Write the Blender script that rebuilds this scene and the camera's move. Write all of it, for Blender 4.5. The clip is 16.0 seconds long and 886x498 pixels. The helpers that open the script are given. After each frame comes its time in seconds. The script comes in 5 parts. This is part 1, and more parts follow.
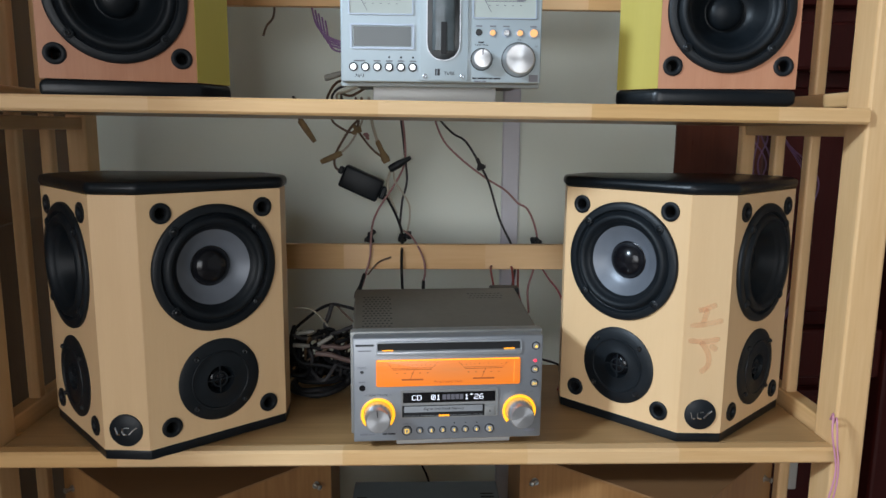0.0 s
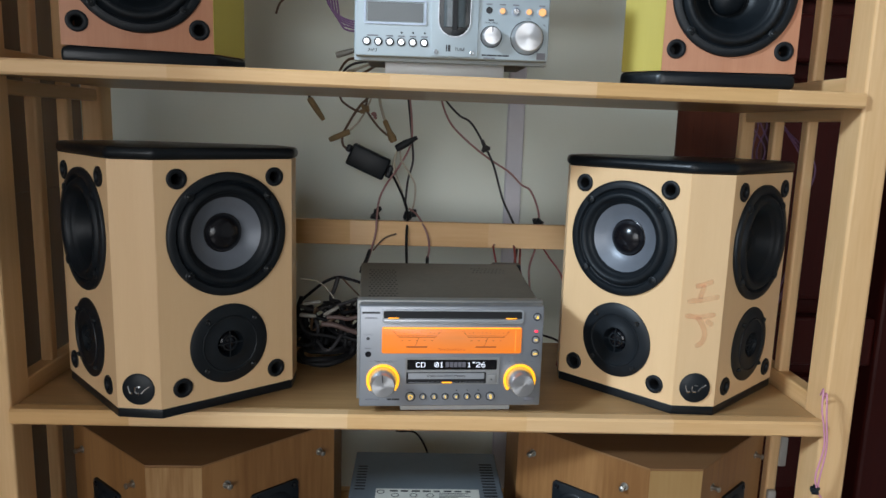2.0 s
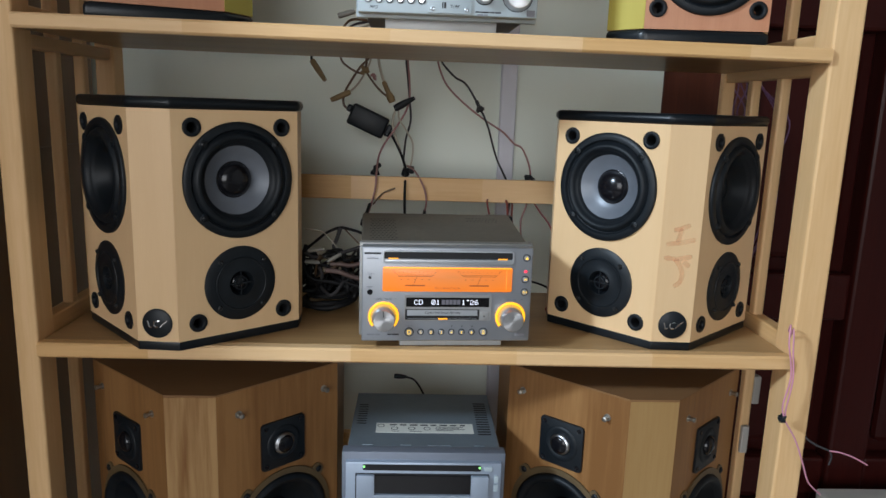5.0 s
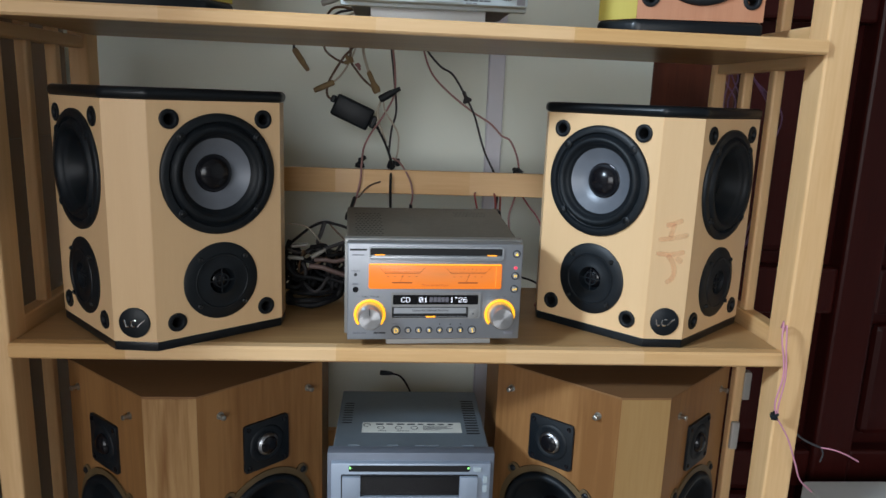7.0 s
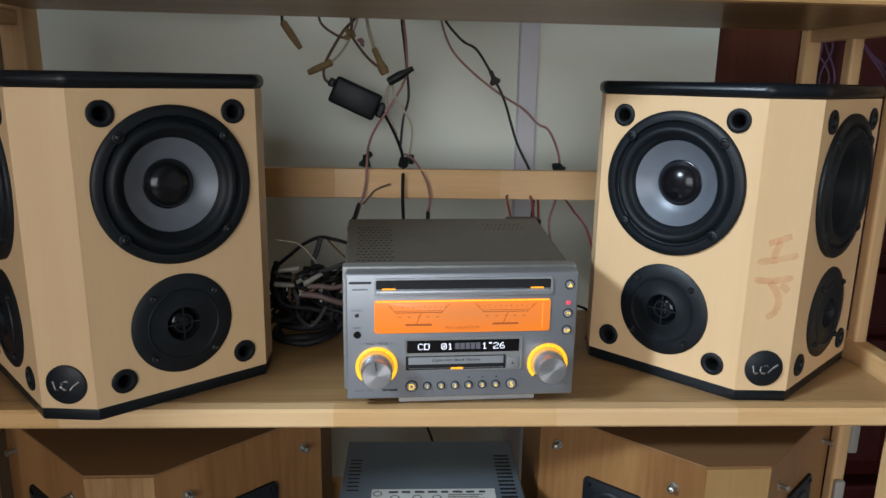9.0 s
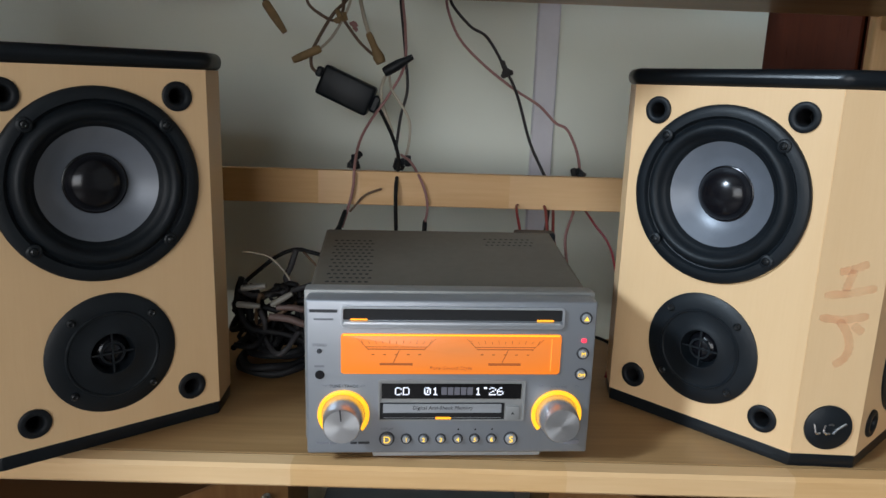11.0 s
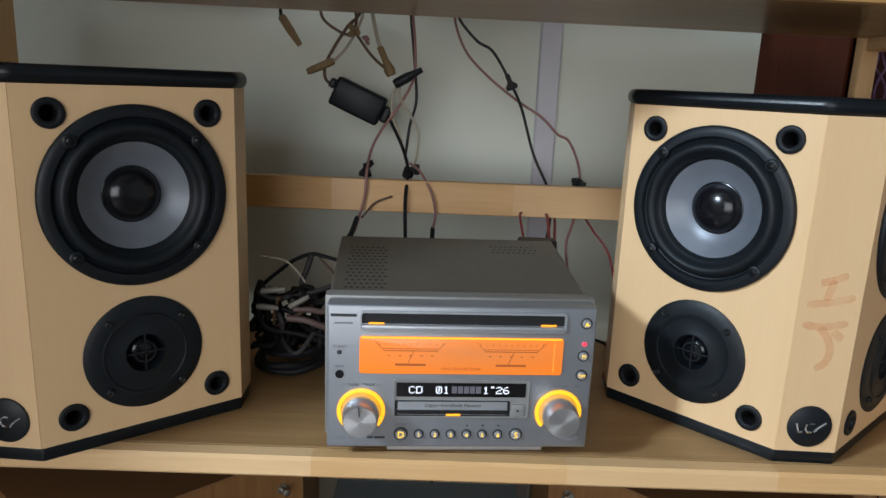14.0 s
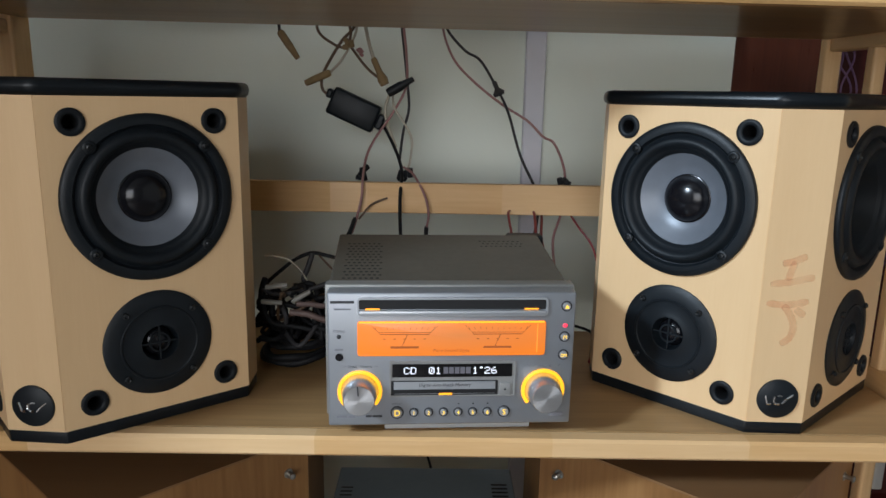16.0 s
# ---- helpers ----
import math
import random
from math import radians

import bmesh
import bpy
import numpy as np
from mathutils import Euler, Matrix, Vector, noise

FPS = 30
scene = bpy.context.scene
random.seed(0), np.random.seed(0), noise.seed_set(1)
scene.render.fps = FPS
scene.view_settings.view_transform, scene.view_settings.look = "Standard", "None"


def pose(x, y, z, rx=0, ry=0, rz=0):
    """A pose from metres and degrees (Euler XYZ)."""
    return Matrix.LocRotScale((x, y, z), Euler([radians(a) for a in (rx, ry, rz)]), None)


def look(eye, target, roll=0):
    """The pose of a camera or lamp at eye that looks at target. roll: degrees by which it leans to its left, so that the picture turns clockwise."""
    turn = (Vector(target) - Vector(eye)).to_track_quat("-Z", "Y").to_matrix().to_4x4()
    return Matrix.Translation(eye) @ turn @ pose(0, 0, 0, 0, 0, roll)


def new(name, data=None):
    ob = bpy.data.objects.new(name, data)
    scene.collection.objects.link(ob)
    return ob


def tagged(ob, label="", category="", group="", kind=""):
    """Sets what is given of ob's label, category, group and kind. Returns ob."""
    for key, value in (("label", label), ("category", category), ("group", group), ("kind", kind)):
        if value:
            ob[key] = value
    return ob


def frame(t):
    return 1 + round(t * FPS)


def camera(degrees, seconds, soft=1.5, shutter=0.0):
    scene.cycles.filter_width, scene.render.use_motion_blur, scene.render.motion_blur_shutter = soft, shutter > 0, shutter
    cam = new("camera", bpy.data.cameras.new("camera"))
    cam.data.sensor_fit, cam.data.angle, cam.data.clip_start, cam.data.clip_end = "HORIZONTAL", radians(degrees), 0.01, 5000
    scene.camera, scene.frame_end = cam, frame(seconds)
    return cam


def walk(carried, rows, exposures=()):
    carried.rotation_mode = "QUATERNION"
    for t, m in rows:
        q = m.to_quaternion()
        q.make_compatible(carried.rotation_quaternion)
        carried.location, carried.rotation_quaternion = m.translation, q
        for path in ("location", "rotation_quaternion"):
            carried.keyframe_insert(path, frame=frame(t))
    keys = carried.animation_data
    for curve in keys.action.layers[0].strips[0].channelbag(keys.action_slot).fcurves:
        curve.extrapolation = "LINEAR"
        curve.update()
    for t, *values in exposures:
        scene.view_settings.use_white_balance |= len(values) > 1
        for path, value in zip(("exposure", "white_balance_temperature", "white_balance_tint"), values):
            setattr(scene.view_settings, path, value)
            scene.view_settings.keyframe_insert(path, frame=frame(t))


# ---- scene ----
cam = camera(63.9, 16.0)
PATH = [
    (0, (0.016, 0.002, 1.099), (0.082, 1.974, 0.77), 0.5),
    (0.5, (0.019, 0.002, 1.098), (0.092, 1.974, 0.771), 0.5),
    (1, (0.021, 0.002, 1.097), (0.093, 1.973, 0.768), 0.5),
    (1.5, (0.014, -0.004, 1.093), (0.084, 1.967, 0.758), 0.8),
    (2, (0.008, -0.021, 1.08), (0.08, 1.948, 0.739), 1.8),
    (2.5, (0.011, -0.038, 1.067), (0.073, 1.924, 0.685), 1.7),
    (3, (0.014, -0.046, 1.063), (0.089, 1.914, 0.674), 2.0),
    (3.5, (0.014, -0.057, 1.06), (0.088, 1.901, 0.659), 1.7),
    (4, (0.013, -0.068, 1.051), (0.076, 1.894, 0.669), 1.6),
    (6.5, (-0.001, -0.081, 1.057), (0.13, 1.871, 0.642), 2.3),
    (7, (0.003, -0.057, 1.055), (0.135, 1.894, 0.636), 2.1),
    (7.5, (0.01, -0.028, 1.054), (0.136, 1.92, 0.62), 1.8),
    (8, (0.006, 0.013, 1.055), (0.109, 1.962, 0.616), 1.8),
    (8.5, (-0.001, 0.074, 1.05), (0.082, 2.022, 0.602), 1.2),
    (9, (0.005, 0.121, 1.053), (0.09, 2.064, 0.587), 1.0),
    (9.2, (0.011, 0.139, 1.052), (0.097, 2.08, 0.578), 1.0),
    (11.3, (0.035, 0.229, 1.038), (0.046, 2.178, 0.588), 1.7),
    (11.5, (0.037, 0.232, 1.039), (0.052, 2.178, 0.579), 1.4),
    (12, (0.037, 0.239, 1.04), (0.065, 2.186, 0.582), 1.4),
    (12.5, (0.033, 0.241, 1.041), (0.064, 2.189, 0.587), 1.9),
    (13, (0.025, 0.231, 1.043), (0.068, 2.175, 0.575), 2.1),
    (13.5, (0.022, 0.212, 1.049), (0.062, 2.155, 0.575), 2.1),
    (14, (0.021, 0.193, 1.054), (0.052, 2.139, 0.593), 2.4),
    (14.5, (0.023, 0.179, 1.057), (0.049, 2.129, 0.614), 2.1),
    (15, (0.028, 0.168, 1.053), (0.051, 2.121, 0.621), 1.5),
    (15.5, (0.028, 0.159, 1.052), (0.042, 2.115, 0.633), 1.2),
    (16, (0.03, 0.151, 1.048), (0.053, 2.105, 0.623), 1.1),
]
walk(cam, [(t, look(eye, target, roll)) for t, eye, target, roll in PATH])
scene.view_settings.exposure = 0.0

# ---- world and lights ----
world = bpy.data.worlds.new("sky")
scene.world = world
world.use_nodes = True
wn = world.node_tree
sky = wn.nodes.new("ShaderNodeTexSky")
sky.sky_type = "NISHITA"
sky.sun_disc = False
sky.sun_elevation, sky.sun_rotation = radians(40), radians(200)
wn.links.new(sky.outputs[0], wn.nodes["Background"].inputs[0])
wn.nodes["Background"].inputs[1].default_value = 0.1


def area_lamp(name, where, target, sx, sy, watts, color):
    data = bpy.data.lights.new(name, "AREA")
    data.shape, data.size, data.size_y, data.energy, data.color = "RECTANGLE", sx, sy, watts, color
    ob = new(name, data)
    ob.matrix_world = look(where, target)
    return ob


# daylight in the left window opening, and an added broad fill lamp at the back
area_lamp("window_light_left", (-2.07, -0.84, 2.20), (0.22, 0.68, 0.9), 0.26, 0.30, 68, (0.74, 0.91, 1.08))
area_lamp("window_light_back", (-0.65, -2.57, 1.35), (0.0, 0.6, 1.0), 2.0, 1.5, 41, (0.925, 0.965, 1.03))


# ---- materials ----
def base_mat(name):
    m = bpy.data.materials.new(name)
    m.use_nodes = True
    return m, m.node_tree, m.node_tree.nodes["Principled BSDF"]


def plain(name, color, rough=0.5, metal=0.0, vary=0.08, scale=40.0, bump=0.0, spec=0.5, coat=0.0):
    """A surface with fine mottling of its colour and gloss."""
    m, nt, b = base_mat(name)
    tc = nt.nodes.new("ShaderNodeTexCoord")
    n1 = nt.nodes.new("ShaderNodeTexNoise")
    n1.inputs["Scale"].default_value, n1.inputs["Detail"].default_value = scale, 6
    n2 = nt.nodes.new("ShaderNodeTexNoise")
    n2.inputs["Scale"].default_value, n2.inputs["Detail"].default_value = scale * 9, 3
    nt.links.new(tc.outputs["Object"], n1.inputs["Vector"])
    nt.links.new(tc.outputs["Object"], n2.inputs["Vector"])
    ramp = nt.nodes.new("ShaderNodeValToRGB")
    lo = [max(0, c * (1 - vary)) for c in color]
    hi = [min(1, c * (1 + vary)) for c in color]
    ramp.color_ramp.elements[0].position, ramp.color_ramp.elements[1].position = 0.3, 0.7
    ramp.color_ramp.elements[0].color, ramp.color_ramp.elements[1].color = (*lo, 1), (*hi, 1)
    nt.links.new(n1.outputs["Fac"], ramp.inputs["Fac"])
    nt.links.new(ramp.outputs["Color"], b.inputs["Base Color"])
    mr = nt.nodes.new("ShaderNodeMapRange")
    mr.inputs["To Min"].default_value, mr.inputs["To Max"].default_value = max(0.02, rough - 0.07), min(1, rough + 0.07)
    nt.links.new(n2.outputs["Fac"], mr.inputs["Value"])
    nt.links.new(mr.outputs["Result"], b.inputs["Roughness"])
    b.inputs["Metallic"].default_value = metal
    b.inputs["Specular IOR Level"].default_value = spec
    b.inputs["Coat Weight"].default_value = coat
    if bump:
        bp = nt.nodes.new("ShaderNodeBump")
        bp.inputs["Strength"].default_value, bp.inputs["Distance"].default_value = bump, 0.001
        nt.links.new(n2.outputs["Fac"], bp.inputs["Height"])
        nt.links.new(bp.outputs["Normal"], b.inputs["Normal"])
    return m


def wood(name, light, dark, axis="x", rough=0.42, ring=9.0, coat=0.15, contrast=1.0, spec=0.4):
    """Sawn wood whose grain runs along one axis of the object."""
    m, nt, b = base_mat(name)
    tc = nt.nodes.new("ShaderNodeTexCoord")
    oi = nt.nodes.new("ShaderNodeObjectInfo")
    sh = nt.nodes.new("ShaderNodeVectorMath")
    sh.operation = "MULTIPLY_ADD"
    cmb = nt.nodes.new("ShaderNodeCombineXYZ")
    for i in range(3):
        nt.links.new(oi.outputs["Random"], cmb.inputs[i])
    sh.inputs[1].default_value = (3.1, 2.3, 1.7)
    nt.links.new(cmb.outputs[0], sh.inputs[0])
    nt.links.new(tc.outputs["Object"], sh.inputs[2])
    mp = nt.nodes.new("ShaderNodeMapping")
    k = {"x": (0.06, 1, 1), "y": (1, 0.06, 1), "z": (1, 1, 0.06)}[axis]
    mp.inputs["Scale"].default_value = k
    nt.links.new(sh.outputs[0], mp.inputs["Vector"])
    big = nt.nodes.new("ShaderNodeTexNoise")
    big.inputs["Scale"].default_value, big.inputs["Detail"].default_value, big.inputs["Distortion"].default_value = ring * 3, 3, 0.6
    fine = nt.nodes.new("ShaderNodeTexNoise")
    fine.inputs["Scale"].default_value, fine.inputs["Detail"].default_value = ring * 45, 5
    nt.links.new(mp.outputs[0], big.inputs["Vector"])
    nt.links.new(mp.outputs[0], fine.inputs["Vector"])
    mix = nt.nodes.new("ShaderNodeMath")
    mix.operation = "MULTIPLY_ADD"
    mix.inputs[1].default_value = 0.35
    nt.links.new(fine.outputs["Fac"], mix.inputs[0])
    sub = nt.nodes.new("ShaderNodeMath")
    sub.operation = "MULTIPLY"
    sub.inputs[1].default_value = 0.68
    nt.links.new(big.outputs["Fac"], sub.inputs[0])
    nt.links.new(sub.outputs[0], mix.inputs[2])
    ramp = nt.nodes.new("ShaderNodeValToRGB")
    h = 0.22 / max(0.3, contrast)
    ramp.color_ramp.elements[0].position, ramp.color_ramp.elements[1].position = 0.5 - h, 0.5 + h
    ramp.color_ramp.elements[0].color, ramp.color_ramp.elements[1].color = (*dark, 1), (*light, 1)
    nt.links.new(mix.outputs[0], ramp.inputs["Fac"])
    nt.links.new(ramp.outputs["Color"], b.inputs["Base Color"])
    mr = nt.nodes.new("ShaderNodeMapRange")
    mr.inputs["To Min"].default_value, mr.inputs["To Max"].default_value = rough - 0.08, rough + 0.1
    nt.links.new(fine.outputs["Fac"], mr.inputs["Value"])
    nt.links.new(mr.outputs["Result"], b.inputs["Roughness"])
    b.inputs["Coat Weight"].default_value, b.inputs["Coat Roughness"].default_value = coat, 0.3
    b.inputs["Specular IOR Level"].default_value = spec
    bp = nt.nodes.new("ShaderNodeBump")
    bp.inputs["Strength"].default_value, bp.inputs["Distance"].default_value = 0.12, 0.0006
    nt.links.new(fine.outputs["Fac"], bp.inputs["Height"])
    nt.links.new(bp.outputs["Normal"], b.inputs["Normal"])
    return m


def glow(name, color, strength):
    m, nt, b = base_mat(name)
    b.inputs["Base Color"].default_value = (*[c * 0.5 for c in color], 1)
    b.inputs["Emission Color"].default_value, b.inputs["Emission Strength"].default_value = (*color, 1), strength
    b.inputs["Roughness"].default_value = 0.3
    return m


def clear_glass(name, tint=(1, 1, 1), rough=0.02):
    m, nt, b = base_mat(name)
    b.inputs["Base Color"].default_value = (*tint, 1)
    b.inputs["Transmission Weight"].default_value, b.inputs["Roughness"].default_value, b.inputs["IOR"].default_value = 1.0, rough, 1.45
    return m


def wall_paint(name, color):
    m, nt, b = base_mat(name)
    tc = nt.nodes.new("ShaderNodeTexCoord")
    n1 = nt.nodes.new("ShaderNodeTexNoise")
    n1.inputs["Scale"].default_value, n1.inputs["Detail"].default_value = 2.5, 8
    n2 = nt.nodes.new("ShaderNodeTexNoise")
    n2.inputs["Scale"].default_value, n2.inputs["Detail"].default_value = 180, 4
    for n in (n1, n2):
        nt.links.new(tc.outputs["Object"], n.inputs["Vector"])
    ramp = nt.nodes.new("ShaderNodeValToRGB")
    ramp.color_ramp.elements[0].position, ramp.color_ramp.elements[1].position = 0.35, 0.65
    ramp.color_ramp.elements[0].color = (*[c * 0.93 for c in color], 1)
    ramp.color_ramp.elements[1].color = (*color, 1)
    nt.links.new(n1.outputs["Fac"], ramp.inputs["Fac"])
    nt.links.new(ramp.outputs["Color"], b.inputs["Base Color"])
    b.inputs["Roughness"].default_value = 0.75
    bp = nt.nodes.new("ShaderNodeBump")
    bp.inputs["Strength"].default_value, bp.inputs["Distance"].default_value = 0.15, 0.0008
    nt.links.new(n2.outputs["Fac"], bp.inputs["Height"])
    nt.links.new(bp.outputs["Normal"], b.inputs["Normal"])
    return m


PINE_X = wood("pine_along_x", (0.80, 0.525, 0.27), (0.67, 0.395, 0.175), "x", ring=7, contrast=1.35, coat=0.0, spec=0.25)
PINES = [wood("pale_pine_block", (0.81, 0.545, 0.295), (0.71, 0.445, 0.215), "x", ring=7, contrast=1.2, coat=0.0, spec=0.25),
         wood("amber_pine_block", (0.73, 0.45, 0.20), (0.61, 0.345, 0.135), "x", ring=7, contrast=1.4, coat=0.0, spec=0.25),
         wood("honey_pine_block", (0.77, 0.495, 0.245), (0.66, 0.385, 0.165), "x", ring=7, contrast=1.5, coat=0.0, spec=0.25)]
# same pine as the edge blocks, darkened for the shade on the boards
SHADED_SHELF = wood("shaded_lacquered_pine", (0.47, 0.285, 0.128), (0.335, 0.19, 0.077), "x", rough=0.42, ring=5, contrast=1.7, coat=0.22, spec=0.25)
SHADED_SHELF.node_tree.nodes["Principled BSDF"].inputs["Coat Roughness"].default_value = 0.13
PINE_Y = wood("pine_along_y", (0.77, 0.495, 0.25), (0.63, 0.37, 0.155), "y", ring=7, contrast=1.35, coat=0.0, spec=0.25)
PINE_Z = wood("pine_along_z", (0.80, 0.525, 0.27), (0.68, 0.405, 0.18), "z", ring=7, contrast=1.35, coat=0.0, spec=0.25)
MAPLE = wood("maple_veneer", (0.80, 0.548, 0.305), (0.74, 0.485, 0.255), "z", rough=0.4, ring=16, contrast=0.7)
CHERRY = wood("cherry_veneer", (0.56, 0.27, 0.155), (0.47, 0.20, 0.105), "z", rough=0.38, ring=16)
YELLOW = wood("yellow_veneer", (0.53, 0.44, 0.10), (0.47, 0.38, 0.075), "z", rough=0.4, ring=10, contrast=0.6)
PLY = wood("plywood_face", (0.315, 0.158, 0.058), (0.205, 0.092, 0.030), "z", rough=0.45, ring=5, contrast=1.9, coat=0.0, spec=0.25)
PLY_LIGHT = wood("pine_facet", (0.385, 0.235, 0.094), (0.315, 0.178, 0.066), "z", rough=0.45, ring=7, contrast=1.2, coat=0.0, spec=0.25)
PLY_BOLD = wood("bold_pine_facet", (0.40, 0.235, 0.098), (0.20, 0.088, 0.026), "z", rough=0.45, ring=3.6, contrast=3.0, coat=0.0, spec=0.25)
PLY_TOP = wood("plywood_top", (0.25, 0.13, 0.057), (0.20, 0.096, 0.038), "x", rough=0.55, ring=6, coat=0.0, spec=0.25)
BROWN = wood("brown_cabinet_wood", (0.21, 0.108, 0.045), (0.135, 0.064, 0.024), "z", rough=0.5, ring=5)
MAHOGANY = wood("mahogany", (0.050, 0.0080, 0.0062), (0.024, 0.0034, 0.0028), "z", rough=0.4, ring=6, coat=0.06, spec=0.15)
REDWOOD = wood("red_brown_frame_wood", (0.115, 0.028, 0.012), (0.06, 0.013, 0.0065), "z", rough=0.3, ring=6, coat=0.2, spec=0.25)
BLACK_LACQUER = plain("black_lacquer", (0.0055, 0.0080, 0.0105), 0.33, vary=0.2, scale=30, bump=0.05, spec=0.35)
BLACK_PLASTIC = plain("black_plastic", (0.0062, 0.0090, 0.0120), 0.46, vary=0.2, scale=60, bump=0.08, spec=0.34)
RUBBER = plain("rubber", (0.0062, 0.0090, 0.0120), 0.5, vary=0.2, scale=60, bump=0.05, spec=0.3)
DEEP_BLACK = plain("deep_black", (0.004, 0.004, 0.005), 0.6, vary=0.1)
CONE_GREY = plain("grey_cone", (0.150, 0.165, 0.192), 0.38, metal=0.15, vary=0.08, scale=50, bump=0.05)
CONE_BLACK = plain("black_cone", (0.0055, 0.0080, 0.0105), 0.4, vary=0.2, scale=60, spec=0.2)
CAP_GLOSS = plain("glossy_dust_cap", (0.006, 0.006, 0.008), 0.2, vary=0.1, scale=30, spec=0.4)
SOCKET = plain("socket_plastic", (0.008, 0.010, 0.0125), 0.5, vary=0.15, spec=0.25)
DOME_METAL = plain("dull_metal_dome", (0.42, 0.43, 0.45), 0.3, metal=1.0, vary=0.05)
CHROME = plain("chrome", (0.75, 0.75, 0.76), 0.14, metal=1.0, vary=0.05)
SILVER = plain("silver_fascia", (0.325, 0.338, 0.362), 0.40, metal=0.6, vary=0.04, scale=25, bump=0.03)
SILVER_WHITE = plain("pale_silver_fascia", (0.42, 0.485, 0.515), 0.46, metal=0.15, vary=0.04, scale=25, bump=0.03)
SILVER_BLUE = plain("bluish_silver_fascia", (0.36, 0.415, 0.50), 0.38, metal=0.4, vary=0.04, scale=25, bump=0.03)
BEZEL_GREY = plain("warm_grey_bezel", (0.27, 0.262, 0.245), 0.45, metal=0.4, vary=0.05)
STEEL_BROWN = plain("bronze_grey_steel_case", (0.140, 0.120, 0.094), 0.5, metal=0.35, vary=0.07, scale=18, bump=0.05)
STEEL_GREY = plain("grey_steel_case", (0.175, 0.21, 0.24), 0.45, metal=0.35, vary=0.07, scale=18, bump=0.05)
KEY_CAP = plain("silver_key_cap", (0.36, 0.36, 0.36), 0.4, metal=0.2, vary=0.05)
BRUSHED = plain("turned_aluminium", (0.66, 0.66, 0.67), 0.25, metal=1.0, vary=0.06, scale=90)
DARK_PRINT = plain("dark_print", (0.035, 0.035, 0.04), 0.6, vary=0.1)
GREY_PRINT = plain("grey_print", (0.19, 0.19, 0.21), 0.6, vary=0.1)
AMBER = glow("amber_window", (1.0, 0.235, 0.018), 0.72)


def glare_in_middle(m, middle):
    """A lit panel, strongest at its rim, with daylight glare painted as a paler middle."""
    nt = m.node_tree
    b = nt.nodes["Principled BSDF"]
    tc = nt.nodes.new("ShaderNodeTexCoord")
    mp = nt.nodes.new("ShaderNodeMapping")
    mp.inputs["Location"].default_value, mp.inputs["Scale"].default_value = (-0.70, 0.0, -0.83), (1.3, 0.0, 1.4)
    gr = nt.nodes.new("ShaderNodeTexGradient")
    gr.gradient_type = "SPHERICAL"
    mx = nt.nodes.new("ShaderNodeMix")
    mx.data_type = "RGBA"
    mx.inputs[6].default_value = b.inputs["Emission Color"].default_value[:]
    mx.inputs[7].default_value = (*middle, 1)
    nt.links.new(tc.outputs["Generated"], mp.inputs["Vector"])
    nt.links.new(mp.outputs[0], gr.inputs["Vector"])
    nt.links.new(gr.outputs["Fac"], mx.inputs[0])
    nt.links.new(mx.outputs[2], b.inputs["Emission Color"])


glare_in_middle(AMBER, (0.60, 0.235, 0.095))
AMBER_LINE = glow("amber_bright", (1.0, 0.38, 0.02), 1.6)
AMBER_RING = glow("amber_ring", (1.0, 0.46, 0.02), 1.35)
AMBER_PRINT = glow("amber_soft_print", (0.36, 0.095, 0.022), 0.8)
KEY_GLOW = glow("lit_key_legend", (1.0, 0.62, 0.06), 1.3)
RED_GLOW = glow("red_led", (1.0, 0.05, 0.10), 1.2)
GREEN_GLOW = glow("green_led", (0.3, 1.0, 0.25), 1.3)
BLUE_GLOW = glow("blue_led", (0.08, 0.12, 1.0), 1.3)
WARM_KEY = glow("warm_lit_key", (1.0, 0.52, 0.20), 0.75)
LCD_WHITE = glow("display_white", (0.85, 0.88, 1.0), 1.0)
LCD_BLOCK = glow("display_dim_block", (0.10, 0.10, 0.12), 0.8)
DISPLAY_BLACK = plain("display_black", (0.006, 0.006, 0.007), 0.15, vary=0.1)
LCD_GREY = plain("lcd_grey", (0.11, 0.12, 0.12), 0.3, vary=0.1, scale=12)
METER_PALE = plain("meter_face", (0.46, 0.50, 0.46), 0.4, vary=0.04)
ACRYLIC = clear_glass("acrylic", (0.90, 0.92, 0.92), 0.3)
ACRYLIC.node_tree.nodes["Principled BSDF"].inputs["Transmission Weight"].default_value = 0.45
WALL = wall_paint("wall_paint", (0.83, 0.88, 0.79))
# unseen ceiling and walls; the wall tone sets how much fill bounces in
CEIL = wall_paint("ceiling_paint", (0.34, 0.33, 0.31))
BOUNCE_WALL = wall_paint("bounce_wall_paint", (0.46, 0.44, 0.41))
TILE = plain("floor_tile", (0.16, 0.13, 0.105), 0.25, vary=0.08, scale=6)
TRUNK = plain("trunking_plastic", (0.62, 0.62, 0.68), 0.4, vary=0.03)
PAPER = plain("label_paper", (0.66, 0.66, 0.60), 0.55, vary=0.04)
WHITE_BOX = plain("white_card", (0.80, 0.79, 0.76), 0.6, vary=0.05, scale=8)
PINK = plain("pink_insulation", (0.62, 0.27, 0.36), 0.4, vary=0.06)
PURPLE = plain("purple_insulation", (0.22, 0.12, 0.26), 0.4, vary=0.08)
DUSTY_PINK = plain("dusty_pink_insulation", (0.33, 0.17, 0.16), 0.5, vary=0.1)
RED_WIRE = plain("red_insulation", (0.20, 0.018, 0.02), 0.45, vary=0.1)
CREAM_WIRE = plain("cream_insulation", (0.46, 0.42, 0.33), 0.5, vary=0.1)
